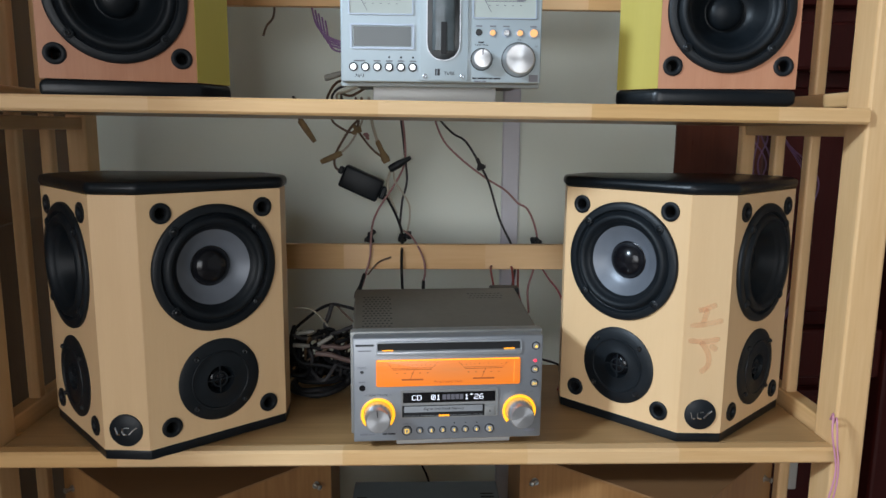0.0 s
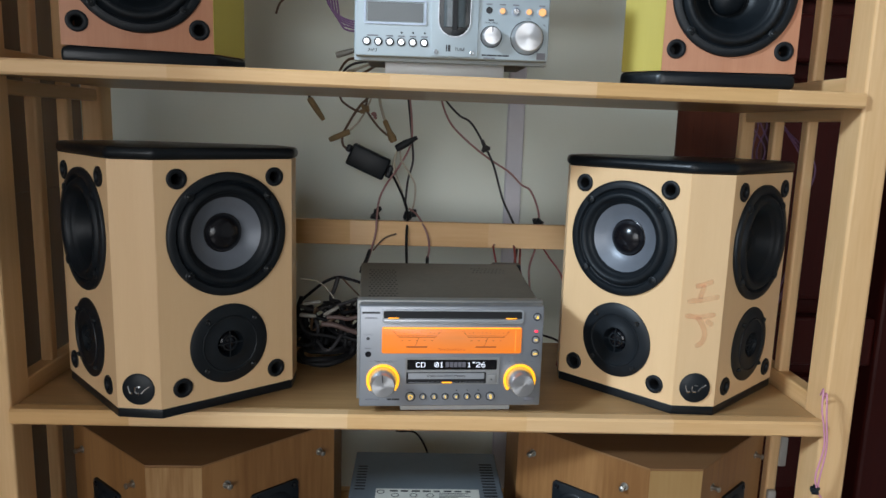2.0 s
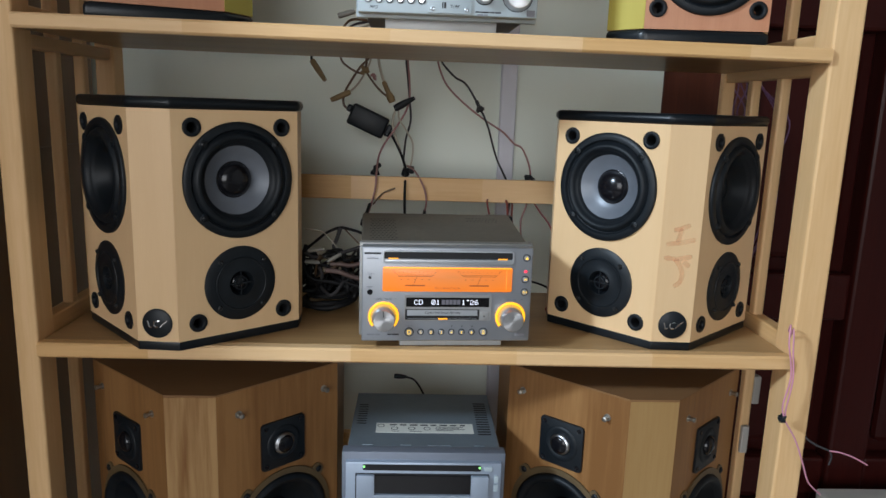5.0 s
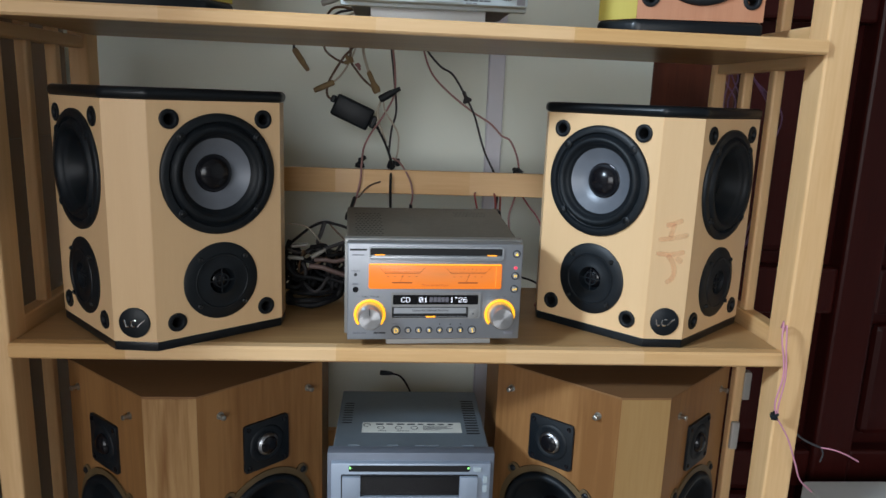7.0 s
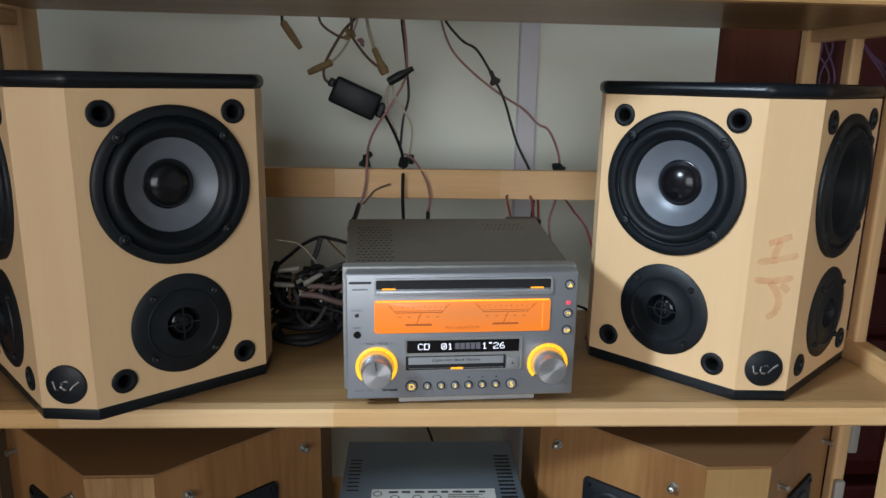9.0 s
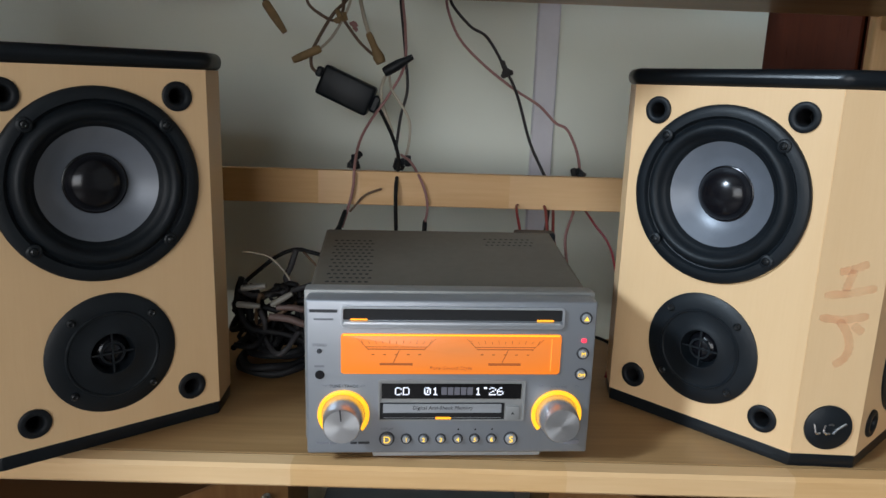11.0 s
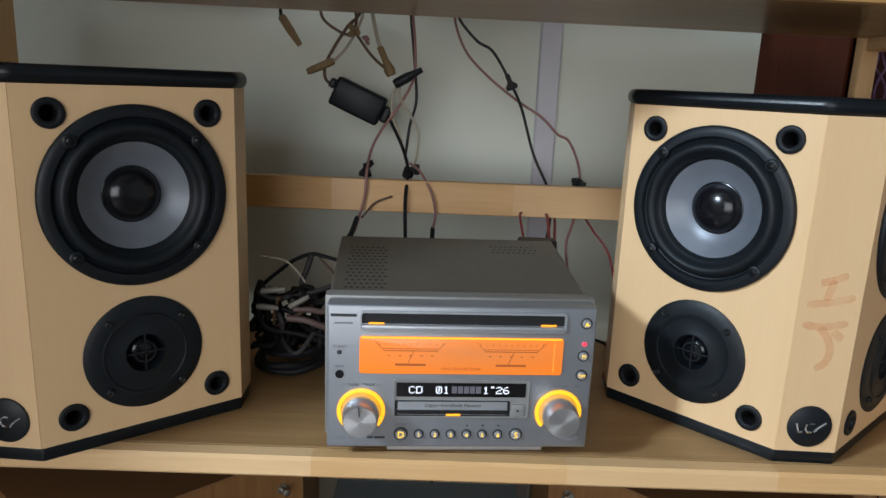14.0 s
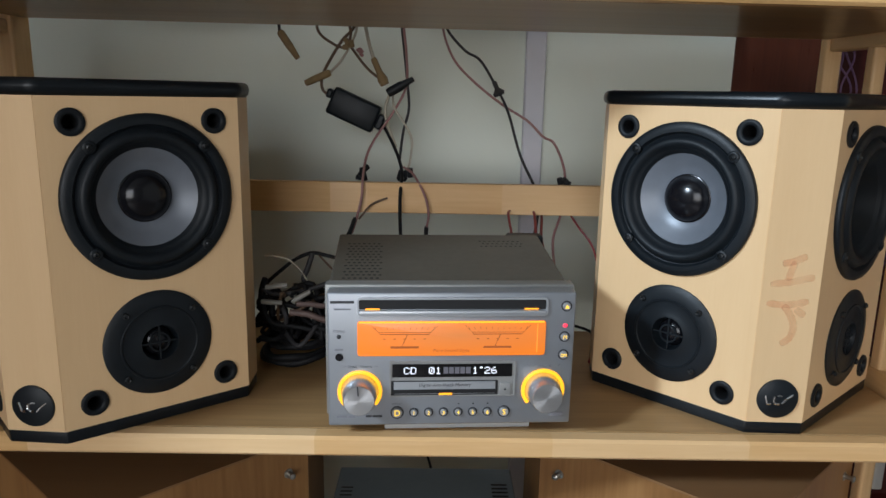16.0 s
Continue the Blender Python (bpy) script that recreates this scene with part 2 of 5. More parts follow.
BROWN_WIRE = plain("brown_insulation", (0.11, 0.065, 0.035), 0.5, vary=0.1)
DULL_ROSE = plain("dull_rose_insulation", (0.13, 0.085, 0.075), 0.55, vary=0.15)
GREY_WIRE = plain("grey_insulation", (0.042, 0.040, 0.042), 0.6, vary=0.1, spec=0.25)
BLACK_WIRE = plain("black_insulation", (0.009, 0.009, 0.010), 0.6, vary=0.1, spec=0.2)
TAN_TAPE = plain("tan_tape", (0.22, 0.145, 0.062), 0.6, vary=0.15, scale=120)
CLIP_WHITE = plain("white_clip_plastic", (0.46, 0.44, 0.40), 0.5, vary=0.06)
WHITE_PLUG = plain("white_connector", (0.21, 0.20, 0.175), 0.5, vary=0.12)
CHALK = plain("faded_red_crayon", (0.84, 0.36, 0.17), 0.6, vary=0.1, scale=300)


def worn_through(m, scale, low, high):
    """Leaves a thin coating patchy, so that what lies under it shows."""
    nt = m.node_tree
    b = nt.nodes["Principled BSDF"]
    tc, n, mr = nt.nodes.new("ShaderNodeTexCoord"), nt.nodes.new("ShaderNodeTexNoise"), nt.nodes.new("ShaderNodeMapRange")
    n.inputs["Scale"].default_value, n.inputs["Detail"].default_value = scale, 5
    mr.inputs["From Min"].default_value, mr.inputs["From Max"].default_value = 0.35, 0.65
    mr.inputs["To Min"].default_value, mr.inputs["To Max"].default_value = low, high
    nt.links.new(tc.outputs["Object"], n.inputs["Vector"])
    nt.links.new(n.outputs["Fac"], mr.inputs["Value"])
    nt.links.new(mr.outputs["Result"], b.inputs["Alpha"])


worn_through(CHALK, 60, 0.12, 0.32)


# ---- mesh helpers ----
def part(name, bm, material, parent, label=""):
    me = bpy.data.meshes.new(name)
    bm.to_mesh(me)
    bm.free()
    me.materials.append(material)
    ob = new(name, me)
    if parent is not None:
        ob.parent = parent
    if label:
        tagged(ob, label)
    return ob


def smooth(ob, angle=40):
    me = ob.data
    me.shade_smooth()
    me.set_sharp_from_angle(angle=radians(angle))
    return ob


def thing(name, m, label, category, group="", kind=""):
    ob = new(name)
    ob.empty_display_size = 0.02
    ob.matrix_world = m
    return tagged(ob, label, category, group, kind)


def box(x0, x1, y0, y1, z0, z1, bevel=0.0, seg=2, bm=None):
    b = bmesh.new()
    bmesh.ops.create_cube(b, size=1, matrix=Matrix.Translation(((x0 + x1) / 2, (y0 + y1) / 2, (z0 + z1) / 2)) @ Matrix.Diagonal((x1 - x0, y1 - y0, z1 - z0, 1)))
    if bevel:
        bmesh.ops.bevel(b, geom=b.edges[:], offset=bevel, segments=seg, affect="EDGES", profile=0.5)
    if bm is None:
        return b
    return merge(bm, b)


def merge(bm, other, m=None):
    """Adds another bmesh, moved by m, into bm."""
    if m is not None:
        other.transform(m)
    me = bpy.data.meshes.new("tmp")
    other.to_mesh(me)
    other.free()
    bm.from_mesh(me)
    bpy.data.meshes.remove(me)
    return bm


def prism(poly, z0, z1, bevel=0.0, seg=3, only_top=False):
    """An upright prism over a plan polygon (counter-clockwise)."""
    bm = bmesh.new()
    lo = [bm.verts.new((x, y, z0)) for x, y in poly]
    hi = [bm.verts.new((x, y, z1)) for x, y in poly]
    bm.faces.new(list(reversed(lo)))
    top = bm.faces.new(hi)
    for i in range(len(poly)):
        j = (i + 1) % len(poly)
        bm.faces.new((lo[i], lo[j], hi[j], hi[i]))
    if bevel:
        edges = list(top.edges) if only_top else bm.edges[:]
        bmesh.ops.bevel(bm, geom=edges, offset=bevel, segments=seg, affect="EDGES", profile=0.5)
    return bm


def lathe(profile, seg=40, m=None, close=False):
    """Turns (radius, height) pairs round the local z axis."""
    bm = bmesh.new()
    rings = []
    for r, h in profile:
        if r < 1e-6:
            rings.append([bm.verts.new((0, 0, h))])
        else:
            rings.append([bm.verts.new((r * math.cos(2 * math.pi * i / seg), r * math.sin(2 * math.pi * i / seg), h)) for i in range(seg)])
    for a, b in zip(rings, rings[1:]):
        for i in range(seg):
            j = (i + 1) % seg
            va = [a[0]] if len(a) == 1 else [a[i], a[j]]
            vb = [b[0]] if len(b) == 1 else [b[j], b[i]]
            if len(va) + len(vb) >= 3:
                bm.faces.new(va + vb)
    bmesh.ops.recalc_face_normals(bm, faces=bm.faces[:])
    if m is not None:
        bm.transform(m)
    return bm


def curve_points(pts, per=8):
    """Catmull-Rom points through pts."""
    v = [Vector(p) for p in pts]
    v = [v[0] * 2 - v[1]] + v + [v[-1] * 2 - v[-2]]
    out = []
    for i in range(1, len(v) - 2):
        for k in range(per):
            t = k / per
            a, b, c, d = v[i - 1], v[i], v[i + 1], v[i + 2]
            out.append(0.5 * (2 * b + (c - a) * t + (2 * a - 5 * b + 4 * c - d) * t * t + (3 * b - a - 3 * c + d) * t ** 3))
    out.append(v[-2])
    return out


def tube(pts, r, seg=7, per=7, bm=None):
    """A round wire along a smooth line through pts."""
    line = curve_points(pts, per)
    b = bmesh.new()
    rings, side = [], None
    for i, p in enumerate(line):
        d = (line[min(i + 1, len(line) - 1)] - line[max(i - 1, 0)]).normalized()
        if side is None:
            side = d.orthogonal().normalized()
        side = (side - d * side.dot(d)).normalized()
        up = d.cross(side)
        rings.append([b.verts.new(p + r * (math.cos(2 * math.pi * k / seg) * side + math.sin(2 * math.pi * k / seg) * up)) for k in range(seg)])
    for a, c in zip(rings, rings[1:]):
        for k in range(seg):
            j = (k + 1) % seg
            b.faces.new((a[k], a[j], c[j], c[k]))
    b.faces.new(list(reversed(rings[0])))
    b.faces.new(rings[-1])
    if bm is None:
        return b
    return merge(bm, b)


def rounded_rect(w, h, r, n=5):
    pts = []
    for cx, cy, a0 in ((w / 2 - r, h / 2 - r, 0), (-w / 2 + r, h / 2 - r, 90), (-w / 2 + r, -h / 2 + r, 180), (w / 2 - r, -h / 2 + r, 270)):
        for k in range(n + 1):
            a = radians(a0 + 90 * k / n)
            pts.append((cx + r * math.cos(a), cy + r * math.sin(a)))
    return pts


def plate(w, h, r, depth, m=None, bevel=0.0):
    """A plate with rounded corners in the local xy plane, depth along z."""
    bm = prism(rounded_rect(w, h, r), 0, depth, bevel, 2, True)
    if m is not None:
        bm.transform(m)
    return bm


def ring_plate(w, h, r, border, depth, m=None):
    """A frame with rounded corners round an open middle."""
    bm = bmesh.new()
    outer, inner = rounded_rect(w, h, r), rounded_rect(w - 2 * border, h - 2 * border, max(r - border, 0.0003))
    rows = []
    for pts, z in ((outer, 0), (outer, depth), (inner, depth), (inner, 0)):
        rows.append([bm.verts.new((x, y, z)) for x, y in pts])
    n = len(outer)
    for a, b in zip(rows, rows[1:]):
        for i in range(n):
            j = (i + 1) % n
            bm.faces.new((a[i], a[j], b[j], b[i]))
    if m is not None:
        bm.transform(m)
    return bm


def lettering(name, text, size, m, material, parent, spread=1.0, shear=0.0):
    """Words cut flat in the built-in font, centred on m."""
    cu = bpy.data.curves.new(name, "FONT")
    cu.body, cu.size, cu.align_x, cu.align_y, cu.extrude, cu.space_character, cu.shear = text, size, "CENTER", "CENTER", 0.0001, spread, shear
    tmp = bpy.data.objects.new(name, cu)
    scene.collection.objects.link(tmp)
    dg = bpy.context.evaluated_depsgraph_get()
    me = bpy.data.meshes.new_from_object(tmp.evaluated_get(dg))
    bpy.data.objects.remove(tmp)
    bpy.data.curves.remove(cu)
    me.transform(m)
    me.materials.clear()
    me.materials.append(material)
    ob = new(name, me)
    ob.parent = parent
    return ob


# ---- the room ----
SHELF_TOP, SHELF_LOW = 0.804, 0.789
UP_TOP, UP_LOW = 1.124, 1.1105
LOW_TOP = 0.43
WALL_Y = 1.03


def structure(name, bm, material, label, category):
    return tagged(part(name, bm, material, None), label, category, "", "structure")


structure("floor", box(-2.2, 2.4, -2.7, 1.3, -0.08, 0.0), TILE, "dark brown polished tile floor of the room", "floor")
structure("ceiling", box(-2.2, 2.4, -2.7, 1.3, 2.75, 2.85), CEIL, "unseen plain grey ceiling closing the room", "ceiling")
structure("wall_north", box(-2.2, 0.385, WALL_Y, WALL_Y + 0.12, 0, 2.75), WALL, "pale grey-beige painted wall behind the wooden rack", "wall")
structure("wall_east", box(2.28, 2.4, -2.7, 1.3, 0, 2.75), BOUNCE_WALL, "unseen side wall of the room, toned for bounced light", "wall")

# unseen walls, added to shape the light, open where the lamps stand
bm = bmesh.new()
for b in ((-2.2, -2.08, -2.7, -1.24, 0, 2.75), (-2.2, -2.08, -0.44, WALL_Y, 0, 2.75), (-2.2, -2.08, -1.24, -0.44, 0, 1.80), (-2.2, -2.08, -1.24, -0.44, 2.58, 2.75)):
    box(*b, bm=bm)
structure("wall_west", bm, BOUNCE_WALL, "unseen side wall with a window opening, toned for bounced light", "wall")
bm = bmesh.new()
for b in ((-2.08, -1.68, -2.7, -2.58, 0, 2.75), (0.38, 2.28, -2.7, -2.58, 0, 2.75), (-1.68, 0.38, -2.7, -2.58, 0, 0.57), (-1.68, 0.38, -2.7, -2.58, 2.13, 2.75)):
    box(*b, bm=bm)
structure("wall_south", bm, BOUNCE_WALL, "unseen back wall with an opening added for the fill lamp", "wall")

# dark panelled door wall beside the rack
door = thing("door_1", pose(0.385, WALL_Y, 0), "dark red mahogany panelled double door beside the rack", "door", "", "structure")
part("door_core", box(0, 1.895, 0.052, 0.10, 0, 2.75), MAHOGANY, door)
for x0, x1 in ((0.0, 0.115), (0.355, 0.425), (0.70, 0.80), (1.15, 1.895)):
    part("stile", box(x0, x1, 0.012, 0.054, 0, 2.75, 0.006), REDWOOD if x0 == 0.0 else MAHOGANY, door)
for z0, z1 in ((0.0, 0.16), (0.40, 0.47), (0.72, 0.80), (1.19, 1.26), (1.75, 1.85), (2.1, 2.75)):
    for x0, x1 in ((0.115, 0.355), (0.425, 0.70), (0.80, 1.15)):
        part("rail", box(x0, x1, 0.018, 0.054, z0, z1, 0.006), MAHOGANY, door)
for z0, z1 in ((0.16, 0.40), (0.47, 0.72), (0.80, 1.19), (1.26, 1.75), (1.85, 2.1)):
    for x0, x1 in ((0.115, 0.355), (0.425, 0.70), (0.80, 1.15)):
        part("panel", box(x0 + 0.022, x1 - 0.022, 0.032, 0.055, z0 + 0.022, z1 - 0.022, 0.012), MAHOGANY, door)
part("moulding", box(0.115, 0.133, 0.0, 0.014, 0, 2.75, 0.004), REDWOOD, door)

# wire trunking on the wall
trunk = tagged(part("wire_trunking", box(0.134, 0.158, WALL_Y - 0.0125, WALL_Y, 0.05, 1.6, 0.002), TRUNK, None), "white plastic wire trunking fixed on the wall", "trunking", "", "structure")

# brown cabinet beside the rack
cab = thing("brown_cabinet", pose(-0.475, 0, 0), "brown wooden cabinet standing beside the rack", "cabinet")
part("side_panel", box(-0.02, 0.0, 0.38, 1.02, 0.0, 1.9, 0.002), BROWN, cab)
part("front_frame", box(-0.9, -0.021, 0.38, 0.40, 0.0, 1.9, 0.002), BROWN, cab)
part("top", box(-0.9, 0.0, 0.38, 1.02, 1.901, 1.92, 0.003), BROWN, cab)
part("ledge", box(0.001, 0.007, 0.39, 1.01, 0.985, 1.9, 0.002), BROWN, cab)

# ---- the rack ----
rack = thing("pine_rack", pose(0, 0, 0), "light pine open rack with three shelves and slatted sides", "shelf rack")
XL0, XL1, XR0, XR1 = -0.397, -0.374, 0.413, 0.436
for x0, x1 in ((XL0, XL1), (XR0, XR1)):
    part("post", box(x0, x1 + (0.007 if x0 > 0 else 0.0), 0.630, 0.665, 0.0, 1.62, 0.0025), PINE_Z, rack)
    if x0 < 0:
        part("post", box(x0, x1, 0.855, 0.888, 0.0, 1.62, 0.0025), PINE_Z, rack)
    else:
        part("post", box(x0, x1 - 0.006, 0.855 + 0.020, 0.888, 0.0, 1.62, 0.0025), PINE_Z, rack)
    mid = (x0 + x1) / 2
    for y in ((0.727, 0.791) if x0 < 0 else (0.738, 0.809)):
        part("slat", box(mid - 0.0060, mid + 0.0060, y - 0.007, y + 0.007, 0.06, 1.6, 0.0025), PINE_Z, rack)
    for z0, z1 in ((UP_LOW - 0.014, UP_LOW), (UP_TOP, UP_TOP + 0.014), (SHELF_TOP - 0.008, SHELF_TOP + 0.016), (LOW_TOP - 0.04, LOW_TOP - 0.016), (1.575, 1.6)):
        part("side_rail", box(x0 + 0.003, x1 - 0.003, 0.665, 0.855 if x0 < 0 else 0.875, z0, z1, 0.002), PINE_Y, rack)


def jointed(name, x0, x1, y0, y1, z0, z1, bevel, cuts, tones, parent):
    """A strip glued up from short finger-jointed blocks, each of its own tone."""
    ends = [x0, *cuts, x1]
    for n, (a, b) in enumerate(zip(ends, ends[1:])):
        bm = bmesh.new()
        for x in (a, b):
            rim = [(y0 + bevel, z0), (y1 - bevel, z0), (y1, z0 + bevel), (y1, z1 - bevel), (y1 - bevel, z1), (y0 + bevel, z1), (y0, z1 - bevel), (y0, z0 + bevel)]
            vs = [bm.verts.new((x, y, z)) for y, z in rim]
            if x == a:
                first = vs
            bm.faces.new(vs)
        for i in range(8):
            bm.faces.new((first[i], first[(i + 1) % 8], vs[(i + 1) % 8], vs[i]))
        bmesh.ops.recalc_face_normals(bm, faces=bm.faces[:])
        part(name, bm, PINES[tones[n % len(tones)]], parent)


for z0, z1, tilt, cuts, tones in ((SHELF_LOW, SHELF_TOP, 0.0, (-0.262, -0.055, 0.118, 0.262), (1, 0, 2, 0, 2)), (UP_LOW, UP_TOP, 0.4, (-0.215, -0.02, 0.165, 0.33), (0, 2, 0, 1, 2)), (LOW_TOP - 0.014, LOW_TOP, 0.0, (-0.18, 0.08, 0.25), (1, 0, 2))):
    board = part("shelf", box(XL1 + 0.001, XR0 - 0.001, 0.6402, 0.872, z0 - z1, 0.0, 0.0006, 1), SHADED_SHELF, rack)
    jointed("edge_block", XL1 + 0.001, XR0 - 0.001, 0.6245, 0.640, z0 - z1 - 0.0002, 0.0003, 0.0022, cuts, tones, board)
    board.matrix_basis = pose(0, 0, z1, 0, tilt, 0)
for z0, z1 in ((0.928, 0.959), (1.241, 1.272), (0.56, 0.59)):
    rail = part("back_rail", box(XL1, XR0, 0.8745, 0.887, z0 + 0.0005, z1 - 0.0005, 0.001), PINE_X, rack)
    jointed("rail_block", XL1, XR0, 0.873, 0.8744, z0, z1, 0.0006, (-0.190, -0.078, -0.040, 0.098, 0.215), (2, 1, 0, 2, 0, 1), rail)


# ---- the three-faced loudspeakers ----
ANG = radians(43.6)
MAPLE_SIZE = dict(facet=0.042, face=0.135, pegs=(0.0197, 0.1158), peg_z=(0.0263, 0.2220), wood=(0.0096, 0.2388), height=0.2500, rear=(-0.003, 0.030, 0.085, 0.160), woofer=(0.0675, 0.1687), tweeter=(0.0665, 0.0618))
CHERRY_SIZE = dict(facet=0.046, face=0.1285, pegs=(0.0125, 0.1155), peg_z=(0.0263, 0.2140), wood=(0.0096, 0.2350), height=0.2515, rear=(-0.030, 0.012, 0.030, 0.150), woofer=(0.0640, 0.1615), tweeter=(0.0640, 0.0560))


def speaker_plan(facet, face, rear, grow=0.0, plain_side=0):
    """Both sides alike, or the plain side (1 right, -1 left) turned back more steeply."""
    c, s = math.cos(ANG), math.sin(ANG)
    half = [(facet / 2, 0.0), (facet / 2 + face * c, face * s), (facet / 2 + face * c + rear[0], face * s + rear[1]), (rear[2], rear[3])]
    cy = 0.08
    out = []
    for x, y in half:
        d = math.hypot(x, y - cy)
        out.append((x + x / d * grow, y + (y - cy) / d * grow))
    left = [(-x, y) for x, y in reversed(out)]
    if plain_side:
        steep = [(x if i in (0, 3) else out[0][0] + (0.018, 0.022)[i - 1], y) for i, (x, y) in enumerate(out)]
        if plain_side > 0:
            out = steep
        else:
            left = [(-x, y) for x, y in reversed(steep)]
    return left[-1:] + out + left[:-1]


def face_pose(side, u, z, out, facet, ang):
    """The frame on the right (1) or left (-1) driver face: x along it, y up, z outward."""
    c, s = math.cos(ang), math.sin(ang)
    n = Vector((side * s, -c, 0))
    p = Vector((side * (facet / 2 + u * c), u * s, z)) + n * out
    ux = Vector((c, side * s, 0))
    m = Matrix.Identity(4)
    for i in range(3):
        m[i][0], m[i][1], m[i][2], m[i][3] = ux[i], (0, 0, 1)[i], n[i], p[i]
    return m


def drilled_body(plan, z0, z1, holes, facet, ang):
    """A cabinet whose two driver faces are cut with round holes (side, u, z, radius)."""
    bm = bmesh.new()
    lo = [bm.verts.new((x, y, z0)) for x, y in plan]
    hi = [bm.verts.new((x, y, z1)) for x, y in plan]
    bm.faces.new(list(reversed(lo)))
    bm.faces.new(hi)
    n = len(plan)
    for i in range(n):
        j = (i + 1) % n
        side = 1 if i == 1 else (-1 if i == n - 1 else 0)
        if side == 0:
            bm.faces.new((lo[i], lo[j], hi[j], hi[i]))
            continue
        edges = []
        for a, b in ((lo[i], lo[j]), (lo[j], hi[j]), (hi[j], hi[i]), (hi[i], lo[i])):
            edges.append(bm.edges.get((a, b)) or bm.edges.new((a, b)))
        for hs, u, z, r in holes:
            if hs != side:
                continue
            m = face_pose(side, u, z, 0, facet, ang)
            vs = [bm.verts.new(m @ Vector((r * math.cos(2 * math.pi * k / 40), r * math.sin(2 * math.pi * k / 40), 0))) for k in range(40)]
            edges += [bm.edges.new((vs[k], vs[(k + 1) % 40])) for k in range(40)]
        bmesh.ops.triangle_fill(bm, edges=edges, use_beauty=True, use_dissolve=False)
    bmesh.ops.recalc_face_normals(bm, faces=bm.faces[:])
    return bm


def add_screws(parent, m, r, h, angles, size=0.0026, material=None):
    material = material or SCREW_BLACK
    for a in angles:
        p = m @ Matrix.Translation((r * math.cos(radians(a)), r * math.sin(radians(a)), h))
        smooth(part("screw", lathe([(size, -0.0005), (size, 0.0012), (size * 0.6, 0.0022), (size * 0.3, 0.0016), (0, 0.0016)], 14, p), material, parent))


def woofer(parent, m, grey, k=1.0):
    prof = [(0.0480, -0.004), (0.0590, 0.0), (0.0590, 0.0024), (0.0580, 0.0036), (0.0535, 0.0040), (0.0516, 0.0040), (0.0508, 0.0030), (0.0500, 0.0012)]
    w = smooth(part("woofer", lathe([(r * k, h * k) for r, h in prof], 64, m), BLACK_PLASTIC, parent), 50)
    sur = [(0.0503, 0.0014), (0.0494, 0.0010), (0.0484, 0.0022), (0.0468, 0.0050), (0.0445, 0.0064), (0.0422, 0.0058), (0.0402, 0.0034), (0.0390, 0.0008), (0.0380, 0.0004), (0.0370, -0.0008), (0.0352, -0.0030)]
    smooth(part("surround", lathe([(r * k, h * k) for r, h in sur], 64, m), RUBBER, w), 60)
    d = -0.0125 if grey else -0.022
    smooth(part("cone", lathe([(0.0353 * k, -0.0030 * k), (0.0270 * k, (-0.003 + (d + 0.003) * 0.55) * k), (0.0188 * k, d * k), (0.0150 * k, d * k)], 64, m), CONE_GREY if grey else CONE_BLACK, w), 60)
    dome = [(0.0190 * k, d * k - 0.001), (0.0190 * k, d * k + 0.0008), (0.0182 * k, d * k + 0.0012)] + [(0.0178 * k * math.cos(radians(a)), d * k + 0.0012 + 0.0098 * k * math.sin(radians(a))) for a in range(0, 90, 10)] + [(0, d * k + 0.0110 * k)]
    smooth(part("dust_cap", lathe(dome, 48, m), CAP_GLOSS if grey else CONE_BLACK, w), 50)
    for a in (42, 136, 222, 316):
        p = m @ Matrix.Rotation(radians(a), 4, "Z") @ Matrix.Translation((0.0532 * k, 0, 0.0030))
        boss = smooth(part("screw_boss", lathe([(0.0046, -0.001), (0.0044, 0.0016), (0.0034, 0.0024), (0.0026, 0.0024), (0.0024, 0.0012)], 18, p), BLACK_PLASTIC, w), 40)
        smooth(part("screw", lathe([(0.0023, 0.0010), (0.0022, 0.0022), (0.0012, 0.0029), (0.0008, 0.0020), (0, 0.0020)], 14, p), SCREW_BLACK, w))
    return w


SCREW_BLACK = plain("black_oxide_screw", (0.012, 0.014, 0.016), 0.4, metal=0.2, vary=0.1)
SPIDER_GREY = plain("dark_grey_plastic", (0.013, 0.016, 0.019), 0.4, vary=0.1, spec=0.3)


def tweeter(parent, m):
    t = smooth(part("tweeter", lathe([(0.0392, 0), (0.0392, 0.0012), (0.0350, 0.0032), (0.0284, 0.0034), (0.0278, 0.0042), (0.0270, 0.0042), (0.0263, 0.0034), (0.0152, 0.0027), (0.0140, 0.0034), (0.0132, 0.0032), (0.0122, -0.0030), (0.0112, -0.0050)], 48, m), BLACK_PLASTIC, parent), 45)
    smooth(part("dome", lathe([(0.0115, -0.0055)] + [(0.0108 * math.cos(radians(a)), -0.0052 + 0.0060 * math.sin(radians(a))) for a in range(0, 90, 15)] + [(0, 0.0008)], 32, m), CAP_GLOSS, t), 70)
    spider = bmesh.new()
    for a in (0, 90):
        merge(spider, box(-0.0126, 0.0126, -0.0005, 0.0005, 0.0008, 0.0019), m @ Matrix.Rotation(radians(a), 4, "Z"))
    part("spider", spider, SPIDER_GREY, t)
    part("phase_ring", lathe([(0.0075, 0.0007), (0.0075, 0.0018), (0.0062, 0.0018), (0.0062, 0.0007)], 28, m), BLACK_PLASTIC, t)
    add_screws(t, m, 0.0335, 0.0034, (43, 133, 223, 313), 0.0024)
    return t


